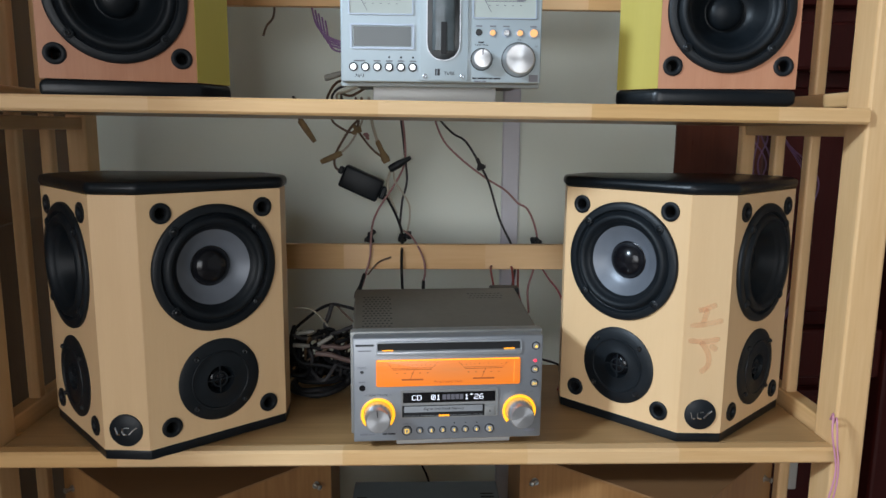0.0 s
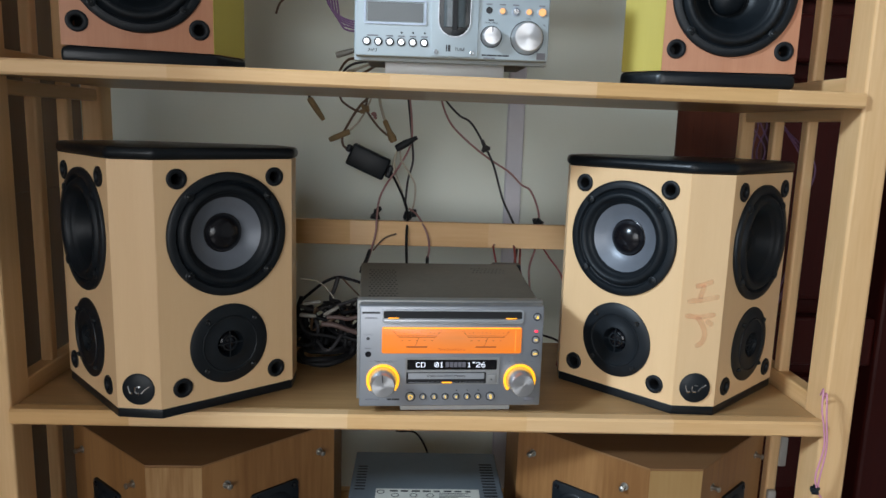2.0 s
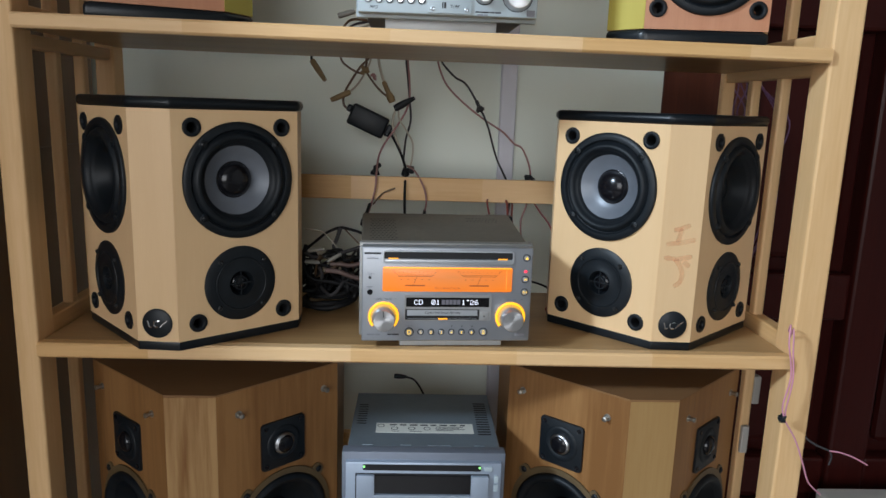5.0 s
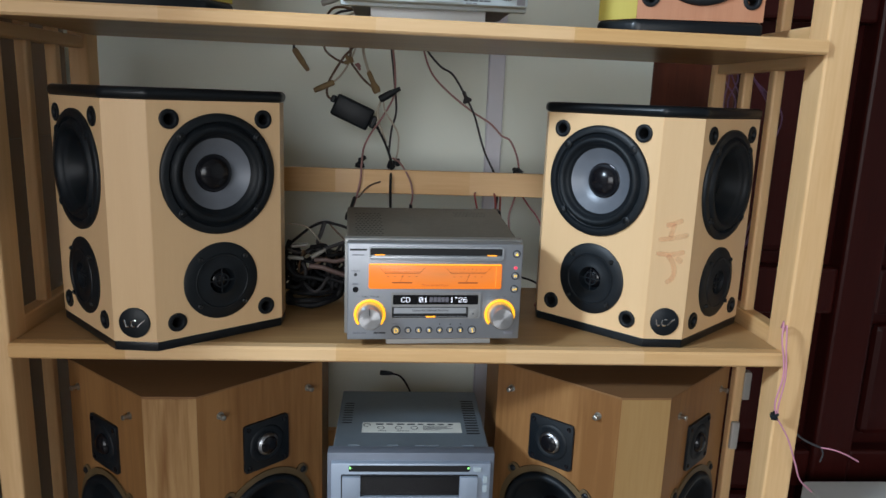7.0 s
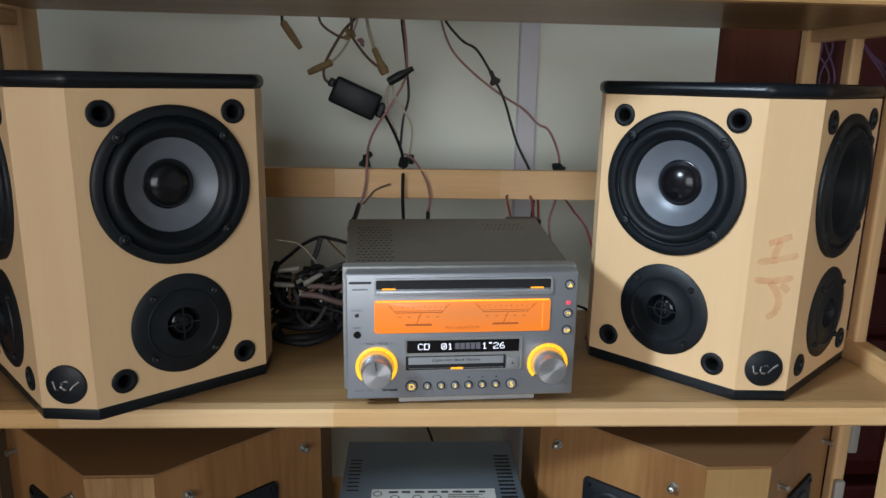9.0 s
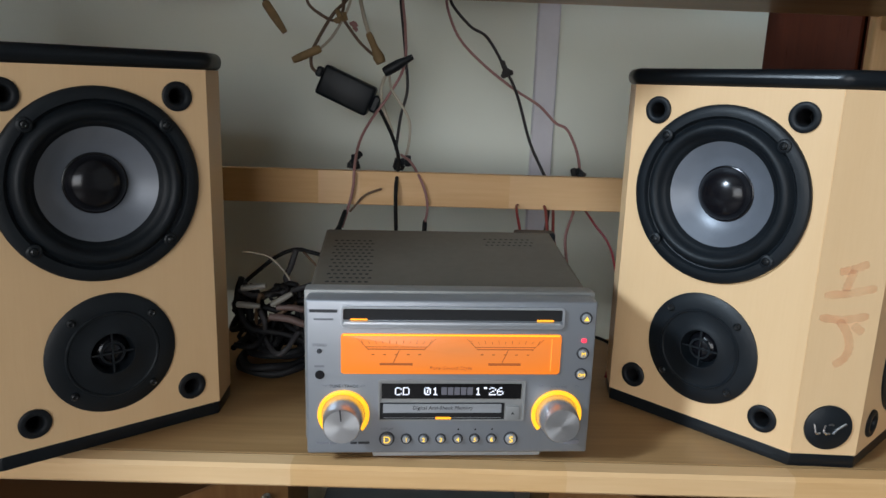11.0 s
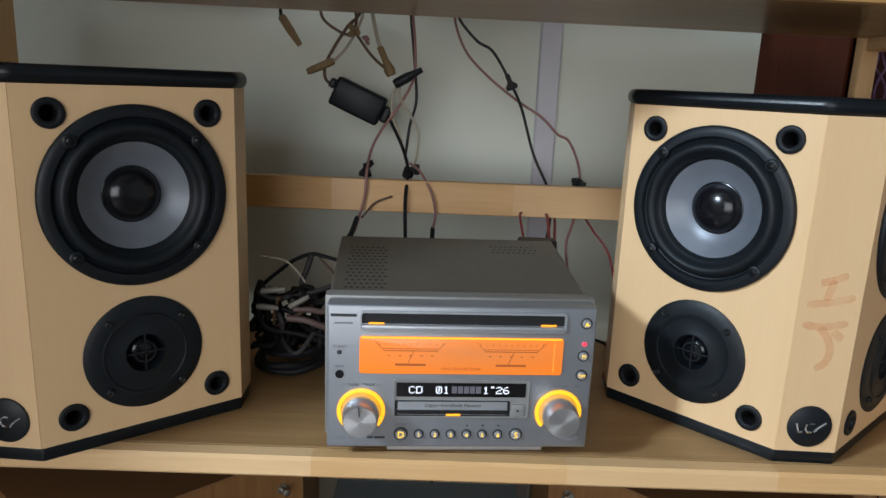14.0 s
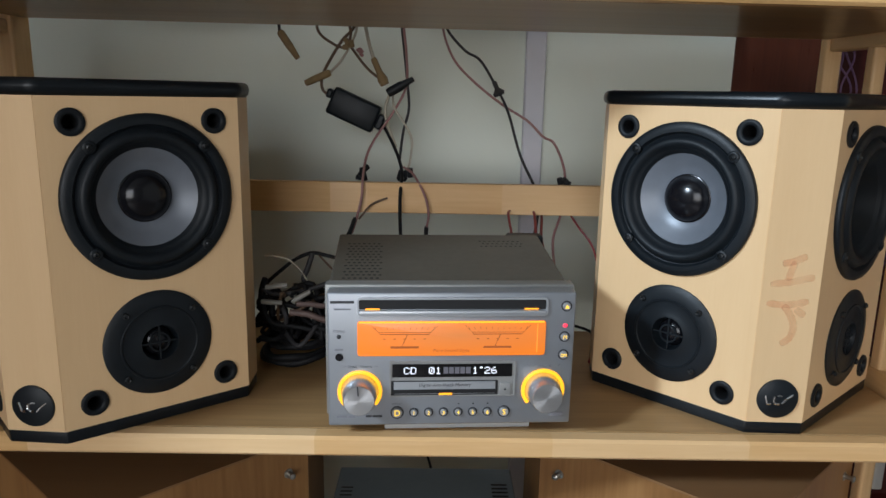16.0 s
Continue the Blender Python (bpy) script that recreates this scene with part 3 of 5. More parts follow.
def grille_socket(parent, m):
    s = smooth(part("grille_socket", lathe([(0.0093, 0.0), (0.0093, 0.0012), (0.0084, 0.0019), (0.0060, 0.0019), (0.0050, 0.0010), (0.0048, -0.001)], 28, m), SOCKET, parent), 45)
    part("socket_well", lathe([(0.0049, -0.0005), (0.0044, -0.022), (0.0, -0.022)], 20, m), DEEP_BLACK, s)
    return s


def tri_speaker(m, face_mat, facet_mat, size, label, grey_side, badge=True, group="", marks=False, plain_side=0):
    sp = thing("surround_speaker", m, label, "speaker", group)
    fc, fa, H = size["facet"], size["face"], size["height"]
    w0, w1 = size["wood"]
    (wu, wz), (tu, tz) = size["woofer"], size["tweeter"]
    at = lambda side, u, z: face_pose(side, u, z, 0.0, fc, ANG)
    holes = []
    sides = [sd for sd in (1, -1) if sd != plain_side]
    for side in sides:
        holes += [(side, wu, wz, 0.0515), (side, tu, tz, 0.0170)] + [(side, u, z, 0.0056) for u in size["pegs"] for z in size["peg_z"]]
    part("body", drilled_body(speaker_plan(fc, fa, size["rear"], 0.0, plain_side), w0, w1, holes, fc, ANG), face_mat, sp)
    part("facet", box(-fc / 2 + 0.0004, fc / 2 - 0.0004, -0.0006, 0.001, w0 + 0.0002, w1 - 0.0002), facet_mat, sp)
    smooth(part("base", prism(speaker_plan(fc, fa, size["rear"], -0.0005, plain_side), 0.0, w0, 0.0012, 2), BLACK_LACQUER, sp), 30)
    smooth(part("cap", prism(speaker_plan(fc, fa, size["rear"], 0.003, plain_side), w1, H, 0.0055, 4), BLACK_LACQUER, sp), 30)
    for side in sides:
        woofer(sp, at(side, wu, wz), side == grey_side)
        tweeter(sp, at(side, tu, tz))
        for u in size["pegs"]:
            for z in size["peg_z"]:
                grille_socket(sp, at(side, u, z))
    if badge:
        bm_ = Matrix(((1, 0, 0, 0), (0, 0, -1, -0.0006), (0, 1, 0, 0.0290), (0, 0, 0, 1)))
        bd = smooth(part("badge", lathe([(0.0150, 0), (0.0150, 0.0014), (0.0140, 0.0021), (0, 0.0021)], 40, bm_), BLACK_PLASTIC, sp), 40)
        em = bmesh.new()
        for pts in (((-0.0095, 0.003), (-0.0085, -0.001), (-0.0075, -0.0035), (-0.005, -0.0035)), ((-0.0025, 0.0025), (-0.003, -0.0015), (-0.0015, -0.0035), (0.001, -0.0035)), ((-0.001, 0.0025), (0.001, 0.003), (0.0025, 0.0025)), ((0.003, -0.0035), (0.006, 0.0), (0.0105, 0.0035))):
            tube([(x, y, 0.0022) for x, y in pts], 0.00085, 5, 4, em)
        em.transform(bm_)
        part("emblem", em, CHROME, bd)
    if marks:
        fm = Matrix(((1, 0, 0, 0), (0, 0, -1, -0.00063), (0, 1, 0, 0.0), (0, 0, 0, 1)))
        strokes = (((-0.008, 0.131), (0.0, 0.133), (0.009, 0.137)), ((0.001, 0.133), (-0.001, 0.126), (-0.003, 0.119)), ((-0.015, 0.116), (0.0, 0.118), (0.016, 0.122)),
                   ((-0.016, 0.102), (-0.002, 0.101), (0.014, 0.104)), ((-0.004, 0.101), (0.002, 0.093), (0.005, 0.084), (0.003, 0.076), (-0.003, 0.071)), ((0.005, 0.098), (0.009, 0.095), (0.012, 0.093)))
        for n, pts in enumerate(strokes):
            line = curve_points([(x, z, 0) for x, z in pts], 6)
            bm, rows = bmesh.new(), []
            for i, p in enumerate(line):
                d = (line[min(i + 1, len(line) - 1)] - line[max(i - 1, 0)]).normalized()
                o = Vector((-d.y, d.x, 0)) * 0.0026 * (0.55 if i in (0, len(line) - 1) else 1.0 + 0.15 * math.sin(2.3 * i + n))
                rows.append([bm.verts.new(p + o + Vector((0, 0, 0.00006 * (n + 1)))), bm.verts.new(p - o + Vector((0, 0, 0.00006 * (n + 1))))])
            for u, v in zip(rows, rows[1:]):
                bm.faces.new((u[0], u[1], v[1], v[0]))
            bmesh.ops.recalc_face_normals(bm, faces=bm.faces[:])
            bm.transform(fm)
            part("crayon_mark", bm, CHALK, sp, "faded red crayon stroke")
    return sp


def upside(x, y, side, turn):
    """Stands a cherry speaker on its cap; x, y: the front face's edge at the facet, turn: the front face's yaw."""
    rz = side * math.degrees(ANG) + turn
    r, h = radians(rz), CHERRY_SIZE["facet"] / 2
    return pose(x + side * h * math.cos(r), y + side * h * math.sin(r), UP_TOP + CHERRY_SIZE["height"], 0, 180, rz)


tri_speaker(pose(-0.2447, 0.6100, SHELF_TOP, 0, 0, -4.2), MAPLE, MAPLE, MAPLE_SIZE, "three-faced maple veneer loudspeaker with black cap standing on the shelf", 1, group="maple speakers")
tri_speaker(pose(0.2850, 0.6399, SHELF_TOP, 0, 0, -2.1), MAPLE, MAPLE, MAPLE_SIZE, "three-faced maple veneer loudspeaker with red crayon marks and black cap", -1, group="maple speakers", marks=True)
tri_speaker(upside(-0.1905, 0.684, 1, 22), CHERRY, YELLOW, CHERRY_SIZE, "reddish cherry loudspeaker with olive yellow facet standing on its black cap", 0, badge=False, group="cherry speakers", plain_side=-1)
tri_speaker(upside(0.2440, 0.692, -1, -5), CHERRY, YELLOW, CHERRY_SIZE, "reddish cherry loudspeaker with pale yellow facet standing on its black cap", 0, badge=False, group="cherry speakers", plain_side=1)


# ---- the large plywood loudspeakers on the lower shelf ----
def big_speaker(m, label, facet_wood):
    sp = thing("plywood_speaker", m, label, "speaker", "plywood speakers")
    ang, facet, L, H = radians(42.2), 0.054, 0.156, 0.3195
    c, s = math.cos(ang), math.sin(ang)
    half = [(facet / 2, 0.0), (facet / 2 + L * c, L * s), (facet / 2 + L * c, L * s + 0.09)]
    plan = [(-facet / 2, 0.0)] + half + [(-x, y) for x, y in reversed(half[1:])]
    holes = [(sd, 0.079, 0.146, 0.0560) for sd in (1, -1)]
    part("body", drilled_body(plan, 0.0, H - 0.001, holes, facet, ang), PLY, sp)
    part("facet", box(-facet / 2 + 0.0004, facet / 2 - 0.0004, -0.0008, 0.001, 0.001, H - 0.0012), facet_wood, sp)
    part("top_panel", prism([(x * 0.999, y * 0.999 + 0.0002) for x, y in plan], H - 0.0009, H + 0.0008), PLY_TOP, sp)
    for sd in (1, -1):
        m_w = face_pose(sd, 0.079, 0.146, 0, facet, ang)
        gm = face_pose(sd, 0.079, 0.146, 0.0004, facet, ang)
        w = smooth(part("woofer", lathe([(0.052, -0.004), (0.0640, 0.0004), (0.0640, 0.0022), (0.0575, 0.0026), (0.0560, 0.0010)], 56, gm), TAN_FLANGE, sp), 45)
        smooth(part("surround", lathe([(0.0565, 0.0016), (0.0560, 0.0050), (0.0535, 0.0075), (0.0500, 0.0072), (0.0465, 0.0030), (0.0450, 0.0)], 56, m_w), RUBBER, w), 60)
        smooth(part("cone", lathe([(0.0452, 0.0), (0.0300, -0.012), (0.0185, -0.020)], 48, m_w), CONE_BLACK, w), 60)
        smooth(part("dust_cap", lathe([(0.0190, -0.020), (0.0160, -0.0145), (0.0090, -0.0115), (0, -0.0105)], 32, m_w), CAP_GLOSS, w), 70)
        for a in (45, 135, 225, 315):
            tab = m_w @ Matrix.Rotation(radians(a), 4, "Z") @ Matrix.Translation((0.067, 0, 0.0003))
            tb = part("mounting_tab", plate(0.012, 0.016, 0.0055, 0.0019, tab, 0.0004), TAN_FLANGE, w)
        add_screws(w, m_w, 0.0675, 0.0022, (45, 135, 225, 315), 0.0038, BLACK_PLASTIC)
        m_t = face_pose(sd, 0.079, 0.2433, 0, facet, ang)
        t = smooth(part("tweeter", plate(0.056, 0.056, 0.004, 0.0030, m_t, 0.0008), BLACK_PLASTIC, sp), 35)
        smooth(part("horn_ring", lathe([(0.0215, 0.0030), (0.0205, 0.0042), (0.0160, 0.0046), (0.0140, 0.0036), (0.0128, 0.0032)], 36, m_t), RUBBER, t), 50)
        inner = sd * m.translation.x < 0
        smooth(part("dome", lathe([(0.0118, 0.0032), (0.0112, 0.0062), (0.0082, 0.0086), (0.0040, 0.0098), (0, 0.0100)], 32, m_t), CAP_GLOSS, t), 70)
        if inner:
            smooth(part("dome_ring", lathe([(0.0128, 0.0034), (0.0126, 0.0058), (0.0112, 0.0066), (0.0100, 0.0075)], 36, m_t), DOME_METAL, t, "bright metal dome ring"), 60)
        for a in (45, 135, 225, 315):
            p = m_t @ Matrix.Translation((0.0225 * (1 if a in (45, 315) else -1), 0.0225 * (1 if a < 180 else -1), 0.003))
            smooth(part("screw", lathe([(0.0027, -0.0004), (0.0026, 0.0009), (0.0012, 0.0013), (0, 0.0006)], 14, p), CAP_GLOSS, t))
        for u in (0.0251, 0.1358):
            p = face_pose(sd, u, 0.2922, 0, facet, ang)
            st = smooth(part("grille_stud", lathe([(0.0042, 0.0), (0.0042, 0.0007), (0.0024, 0.0010), (0.0020, 0.0055), (0.0029, 0.0064), (0.0029, 0.0080), (0.0018, 0.0088), (0, 0.0090)], 20, p), STUD_STEEL, sp), 50)
    return sp


STUD_STEEL = plain("dull_steel_stud", (0.38, 0.36, 0.32), 0.35, metal=0.9, vary=0.1)
TAN_FLANGE = plain("tan_pressed_flange", (0.11, 0.072, 0.033), 0.5, vary=0.12)
big_speaker(pose(-0.2212, 0.624, LOW_TOP, 0, 0, 0.7), "tall plywood loudspeaker with boldly grained pine facet on the lower shelf", PLY_BOLD)
big_speaker(pose(0.2720, 0.6315, LOW_TOP, 0, 0, 0.7), "three-faced orange plywood loudspeaker with plain pine facet beside a steel player", PLY_LIGHT)


# ---- car stereos ----
def face_at(x_mm, v_mm, w, h, out=0.0, base=0.0):
    """The frame on a fascia, from millimetres right of its left edge and below its top edge: x right, y up, z outward."""
    return Matrix(((1, 0, 0, x_mm / 1000 - w / 2), (0, 0, -1, -out), (0, 1, 0, base + h - v_mm / 1000), (0, 0, 0, 1)))


def key(parent, name, m, r, depth, material, ring=None):
    if ring:
        smooth(part("key_ring", lathe([(r + 0.0012, 0.0), (r + 0.0012, 0.0006), (r + 0.0003, 0.0008), (r + 0.0002, 0.0)], 28, m), ring, parent), 40)
    return smooth(part(name, lathe([(r, 0), (r, depth * 0.8), (r * 0.88, depth), (0, depth)], 28, m), material, parent), 40)


def bars(parent, name, m, widths, height, material, gap=0.0007):
    """Writing too small to read: a row of plain bars."""
    b, x = bmesh.new(), -(sum(widths) + gap * (len(widths) - 1)) / 2
    for w in widths:
        merge(b, box(x, x + w, -height / 2, height / 2, 0, 0.00012))
        x += w + gap
    b.transform(m)
    return part(name, b, material, parent)


def glow_arc(r0, r1, a0, a1, h, m, n=40):
    bm = bmesh.new()
    rows = []
    for k in range(n + 1):
        a = radians(a0 + (a1 - a0) * k / n)
        ca, sa = math.cos(a), math.sin(a)
        rows.append([bm.verts.new((r * ca, r * sa, z)) for r, z in ((r0, 0), (r0, h), ((r0 + r1) / 2, h * 1.6), (r1, h), (r1, 0))])
    for a, b in zip(rows, rows[1:]):
        for i in range(4):
            bm.faces.new((a[i], b[i], b[i + 1], a[i + 1]))
    bm.faces.new(rows[0])
    bm.faces.new(list(reversed(rows[-1])))
    bmesh.ops.recalc_face_normals(bm, faces=bm.faces[:])
    bm.transform(m)
    return bm


def turned_knob(parent, m, r, depth, notch=None):
    k = smooth(part("knob", lathe([(r * 1.16, 0.0), (r * 1.09, depth * 0.3), (r, depth * 0.93), (r * 0.93, depth), (0, depth + 0.0003)], 48), BRUSHED_FACE, parent), 35)
    k.matrix_basis = m
    if notch is not None:
        part("pointer", box(r * 0.35, r * 0.97, -0.0004, 0.0004, depth + 0.0001, depth + 0.0007), DARK_PRINT, k).data.transform(Matrix.Rotation(radians(notch), 4, "Z"))
    return k


def turned_metal(name):
    """Aluminium turned on a lathe: its highlights fan out from the knob's middle."""
    m, nt, b = base_mat(name)
    b.inputs["Base Color"].default_value, b.inputs["Metallic"].default_value, b.inputs["Roughness"].default_value = (0.60, 0.60, 0.61, 1), 0.85, 0.32
    b.inputs["Anisotropic"].default_value = 0.75
    tan = nt.nodes.new("ShaderNodeTangent")
    tan.direction_type, tan.axis = "RADIAL", "Z"
    nt.links.new(tan.outputs[0], b.inputs["Tangent"])
    n = nt.nodes.new("ShaderNodeTexNoise")
    n.inputs["Scale"].default_value = 900
    bp = nt.nodes.new("ShaderNodeBump")
    bp.inputs["Strength"].default_value, bp.inputs["Distance"].default_value = 0.05, 0.0003
    nt.links.new(n.outputs["Fac"], bp.inputs["Height"])
    nt.links.new(bp.outputs["Normal"], b.inputs["Normal"])
    return m


BRUSHED_FACE = turned_metal("turned_aluminium_face")


def meter_scale(parent, cx, cy, m, material, w=0.047, resting=False):
    """A level meter's printed scale: a double arc line, ticks, foot and needle."""
    b = bmesh.new()
    def bar(x0, y0, x1, y1, t):
        a, L = math.atan2(y1 - y0, x1 - x0), math.hypot(x1 - x0, y1 - y0)
        merge(b, box(-L / 2, L / 2, -t / 2, t / 2, 0, 0.00015), m @ Matrix.Translation((cx + (x0 + x1) / 2, cy + (y0 + y1) / 2, 0)) @ Matrix.Rotation(a, 4, "Z"))
    h = w / 2
    bar(-h * 0.78, 0.0022, h * 0.78, 0.0022, 0.0004)
    bar(-h * 0.74, 0.0008, h * 0.74, 0.0008, 0.0006)
    bar(-h, 0.0075, -h * 0.70, 0.0002, 0.0003)
    bar(h, 0.0075, h * 0.70, 0.0002, 0.0003)
    for k in range(11):
        x = -h * 0.85 + h * 1.7 * k / 10
        bar(x, 0.0042, x * 1.06, 0.0058 if k % 2 else 0.0066, 0.0003)
    for k in range(5):
        x = -h * 0.6 + h * 1.2 * k / 4
        bar(x - 0.0009, -0.0026, x + 0.0009, -0.0026, 0.0006)
    if resting:
        bar(-h * 0.92, 0.0075, -h * 0.52, -0.0085, 0.0005)
        bar(h * 0.45, 0.0015, h * 0.80, 0.0022, 0.0014)
    else:
        bar(-0.010, -0.0088, 0.010, -0.0088, 0.0016)
        bar(-0.002, -0.0085, 0.0018, 0.0004, 0.0005)
    return part("meter_scale", b, material, parent)


AMBER_EDGE = glow("amber_edge", (1.0, 0.29, 0.04), 1.05)


VENT_DARK = plain("vent_shadow", (0.018, 0.016, 0.014), 0.7, vary=0.1)


DOTS = {"C": "01110 10001 10000 10000 10000 10001 01110", "D": "11110 10001 10001 10001 10001 10001 11110", "0": "01110 10011 10101 10101 10101 11001 01110",
        "1": "00100 01100 00100 00100 00100 00100 01110", "2": "01110 10001 00001 00110 01000 10000 11111", "6": "00110 01000 10000 11110 10001 10001 01110"}


def dot_letter(text, w, h, m, material, parent):
    """A character of a dot display, five by seven lit cells."""
    bm = bmesh.new()
    for row, line in enumerate(DOTS[text].split()):
        for col, lit in enumerate(line):
            if lit == "1":
                x, y = (col - 2) * w / 5, (3 - row) * h / 7
                merge(bm, box(x - w * 0.092, x + w * 0.092, y - h * 0.066, y + h * 0.066, 0, 0.00015))
    bm.transform(m)
    return part("display_character", bm, material, parent)


def car_stereo_amber(m):
    W, H = 0.1756, 0.0995
    st = thing("car_stereo", m, "silver car stereo with glowing amber meter window and bronze-grey case", "car stereo")
    B = 0.0095
    F = lambda x, v, out=0.0: face_at(x, v * 1.03, W, H, out, B)
    smooth(part("fascia", box(-W / 2, W / 2, 0.0, 0.016, B, B + H, 0.0016, 3), SILVER, st), 30)
    smooth(part("bezel", box(-W / 2 - 0.0028, W / 2 + 0.0028, 0.017, 0.030, B + 0.001, B + H + 0.0012, 0.0012), BEZEL_GREY, st), 30)
    part("top_lip", box(-W / 2 - 0.001, W / 2 + 0.001, 0.0085, 0.018, B + H - 0.0055, B + H - 0.0022, 0.0008), BEZEL_GREY, st)
    case = part("case", box(-0.0892, 0.0892, 0.030, 0.152, B + 0.006, B + H - 0.002, 0.002), STEEL_BROWN, st)
    holes = bmesh.new()
    top = B + H - 0.0019
    for i in range(7):
        for j in range(13):
            x, y = -0.079 + 0.0042 * i + 0.0021 * (j % 2), 0.042 + 0.0068 * j
            merge(holes, lathe([(0.0014, top), (0.0, top)], 8), Matrix.Translation((x, y, 0)))
    part("vent_perforation", holes, VENT_DARK, case)
    holes = bmesh.new()
    for i in range(9):
        for j in range(3):
            x, y = 0.034 + 0.0042 * i + 0.0021 * (j % 2), 0.118 + 0.0068 * j
            merge(holes, lathe([(0.0012, top), (0.0, top)], 8), Matrix.Translation((x, y, 0)))
    part("vent_perforation", holes, VENT_DARK, case)
    for x in (-0.03, 0.033):
        part("spring_tab", box(x - 0.006, x + 0.006, 0.034, 0.0385, top - 0.001, top + 0.0014, 0.0005), STEEL_BROWN, case)
    # the case climbs a little towards its back
    climb = Matrix.Translation((0, 0.030, top)) @ Matrix.Rotation(radians(6.5), 4, "X") @ Matrix.Translation((0, -0.030, -top))
    for ob in [case, *case.children]:
        ob.data.transform(climb)
    # acrylic stand
    smooth(part("acrylic_stand", box(-0.0480, 0.0610, 0.0130, 0.14, 0.0, B, 0.0012), ACRYLIC, st, "clear acrylic stand"), 30)
    # disc slot
    slot = smooth(part("disc_slot", ring_plate(0.1345, 0.0135, 0.0030, 0.0014, 0.0016, F(88.0, 9.8)), CHROME_SATIN, st), 35)
    part("slot_mouth", plate(0.1318, 0.0072, 0.0012, 0.0004, F(88.0, 8.2)), DEEP_BLACK, slot)
    smooth(part("slot_lip", plate(0.1318, 0.0036, 0.0014, 0.0026, F(88.0, 13.8), 0.0012), CHROME_SATIN, slot), 40)
    for x in (31.5, 143.5):
        part("slot_light", box(-0.0050, 0.0050, -0.0004, 0.0004, 0.0005, 0.0011), AMBER_LINE, slot).data.transform(F(x, 11.3))
    # amber meter window
    win = smooth(part("meter_window", plate(0.1335, 0.0255, 0.0018, 0.0010, F(87.6, 32.4), 0.0003), AMBER, st), 35)
    part("window_bar", box(-0.0655, 0.0655, -0.0005, 0.0005, 0.0009, 0.0013), AMBER_LINE, win).data.transform(F(87.6, 20.6))
    part("window_end", box(-0.0003, 0.0003, -0.0105, 0.0105, 0.0009, 0.0013), AMBER_EDGE, win).data.transform(F(148.5, 32.6))
    for x in (54.0, 120.0):
        meter_scale(win, 0, 0, F(x, 30.0, 0.0011), AMBER_PRINT)
    lettering("window_text", "Pure Sound Style", 0.0034, F(87, 41.0, 0.0012), AMBER_PRINT, win, 1.1, 0.2)
    # display module
    mod = smooth(part("display_module", ring_plate(0.0905, 0.0270, 0.0012, 0.0010, 0.0012, F(88.6, 61.8)), SILVER_DARK, st), 35)
    part("module_back", plate(0.0890, 0.0255, 0.001, 0.0003, F(88.6, 61.8)), SILVER_DARK, mod)
    dsp = part("display", plate(0.0860, 0.0098, 0.0004, 0.0008, F(88.4, 55.8)), DISPLAY_BLACK, mod)
    for k in range(5):
        part("display_block", plate(0.0034, 0.0050, 0.0002, 0.0001, F(83.6 + 4.0 * k, 55.6, 0.0009)), LCD_BLOCK, dsp)
    for text, x in (("C", 55.6), ("D", 60.4), ("0", 73.4), ("1", 78.2), ("1", 104.6), ("2", 113.4), ("6", 118.2)):
        dot_letter(text, 0.0042, 0.0052, F(x, 55.7, 0.0010), LCD_WHITE, dsp)
    part("minute_mark", box(-0.0010, 0.0010, -0.0006, 0.0006, 0, 0.0002), LCD_WHITE, dsp).data.transform(F(109.0, 53.6, 0.0010))
    part("tape_recess", plate(0.0768, 0.0116, 0.0006, 0.0006, F(83.0, 68.9)), DEEP_BLACK, mod)
    tray = part("tape_slot", plate(0.0730, 0.0092, 0.0006, 0.0011, F(83.0, 68.4)), CHROME_SATIN, mod)
    part("slot_mouth", box(-0.0365, 0.0365, -0.0015, 0.0015, 0.0009, 0.0014), DEEP_BLACK, tray).data.transform(F(83.0, 71.0))
    part("slot_light", box(-0.0047, 0.0047, -0.0006, 0.0006, 0.0012, 0.0020), AMBER_LINE, tray).data.transform(F(83.5, 72.7))
    lettering("slot_text", "Digital Anti-Shock Memory", 0.0032, F(83, 66.4, 0.0012), DARK_PRINT, tray, 1.05, 0.2)
    ej = smooth(part("eject_key", plate(0.0080, 0.0088, 0.0008, 0.0016, F(126.6, 69.6), 0.0004), SILVER_DARK, mod), 35)
    tri = bmesh.new()
    tri.faces.new([tri.verts.new(v) for v in ((-0.0011, -0.0008, 0.0017), (0.0011, -0.0008, 0.0017), (0, 0.0011, 0.0017))])
    tri.transform(F(126.6, 69.6))
    part("eject_mark", tri, DARK_PRINT, ej)
    # lower row of keys
    for text, x, r in (("D", 49.0, 0.0036), ("1", 61.0, 0.0022), ("2", 71.7, 0.0022), ("3", 82.4, 0.0022), ("4", 93.0, 0.0022), ("5", 103.6, 0.0022), ("6", 114.2, 0.0022), ("S", 126.4, 0.0033)):
        k = key(st, "key", F(x, 86.8), r, 0.0022, KEY_CAP, DARK_PRINT)
        lettering("key_text", text, r * 1.75, F(x, 86.8, 0.00235), KEY_GLOW, k)
    for x in (93.0, 103.6, 114.2):
        part("key_dot", lathe([(0.0006, 0.0002), (0, 0.0002)], 12, F(x + 0.3, 80.8)), DEEP_BLACK, st)
    lettering("key_caption", "DISPLAY", 0.0021, F(49.0, 80.5, 0.0001), GREY_PRINT, st)
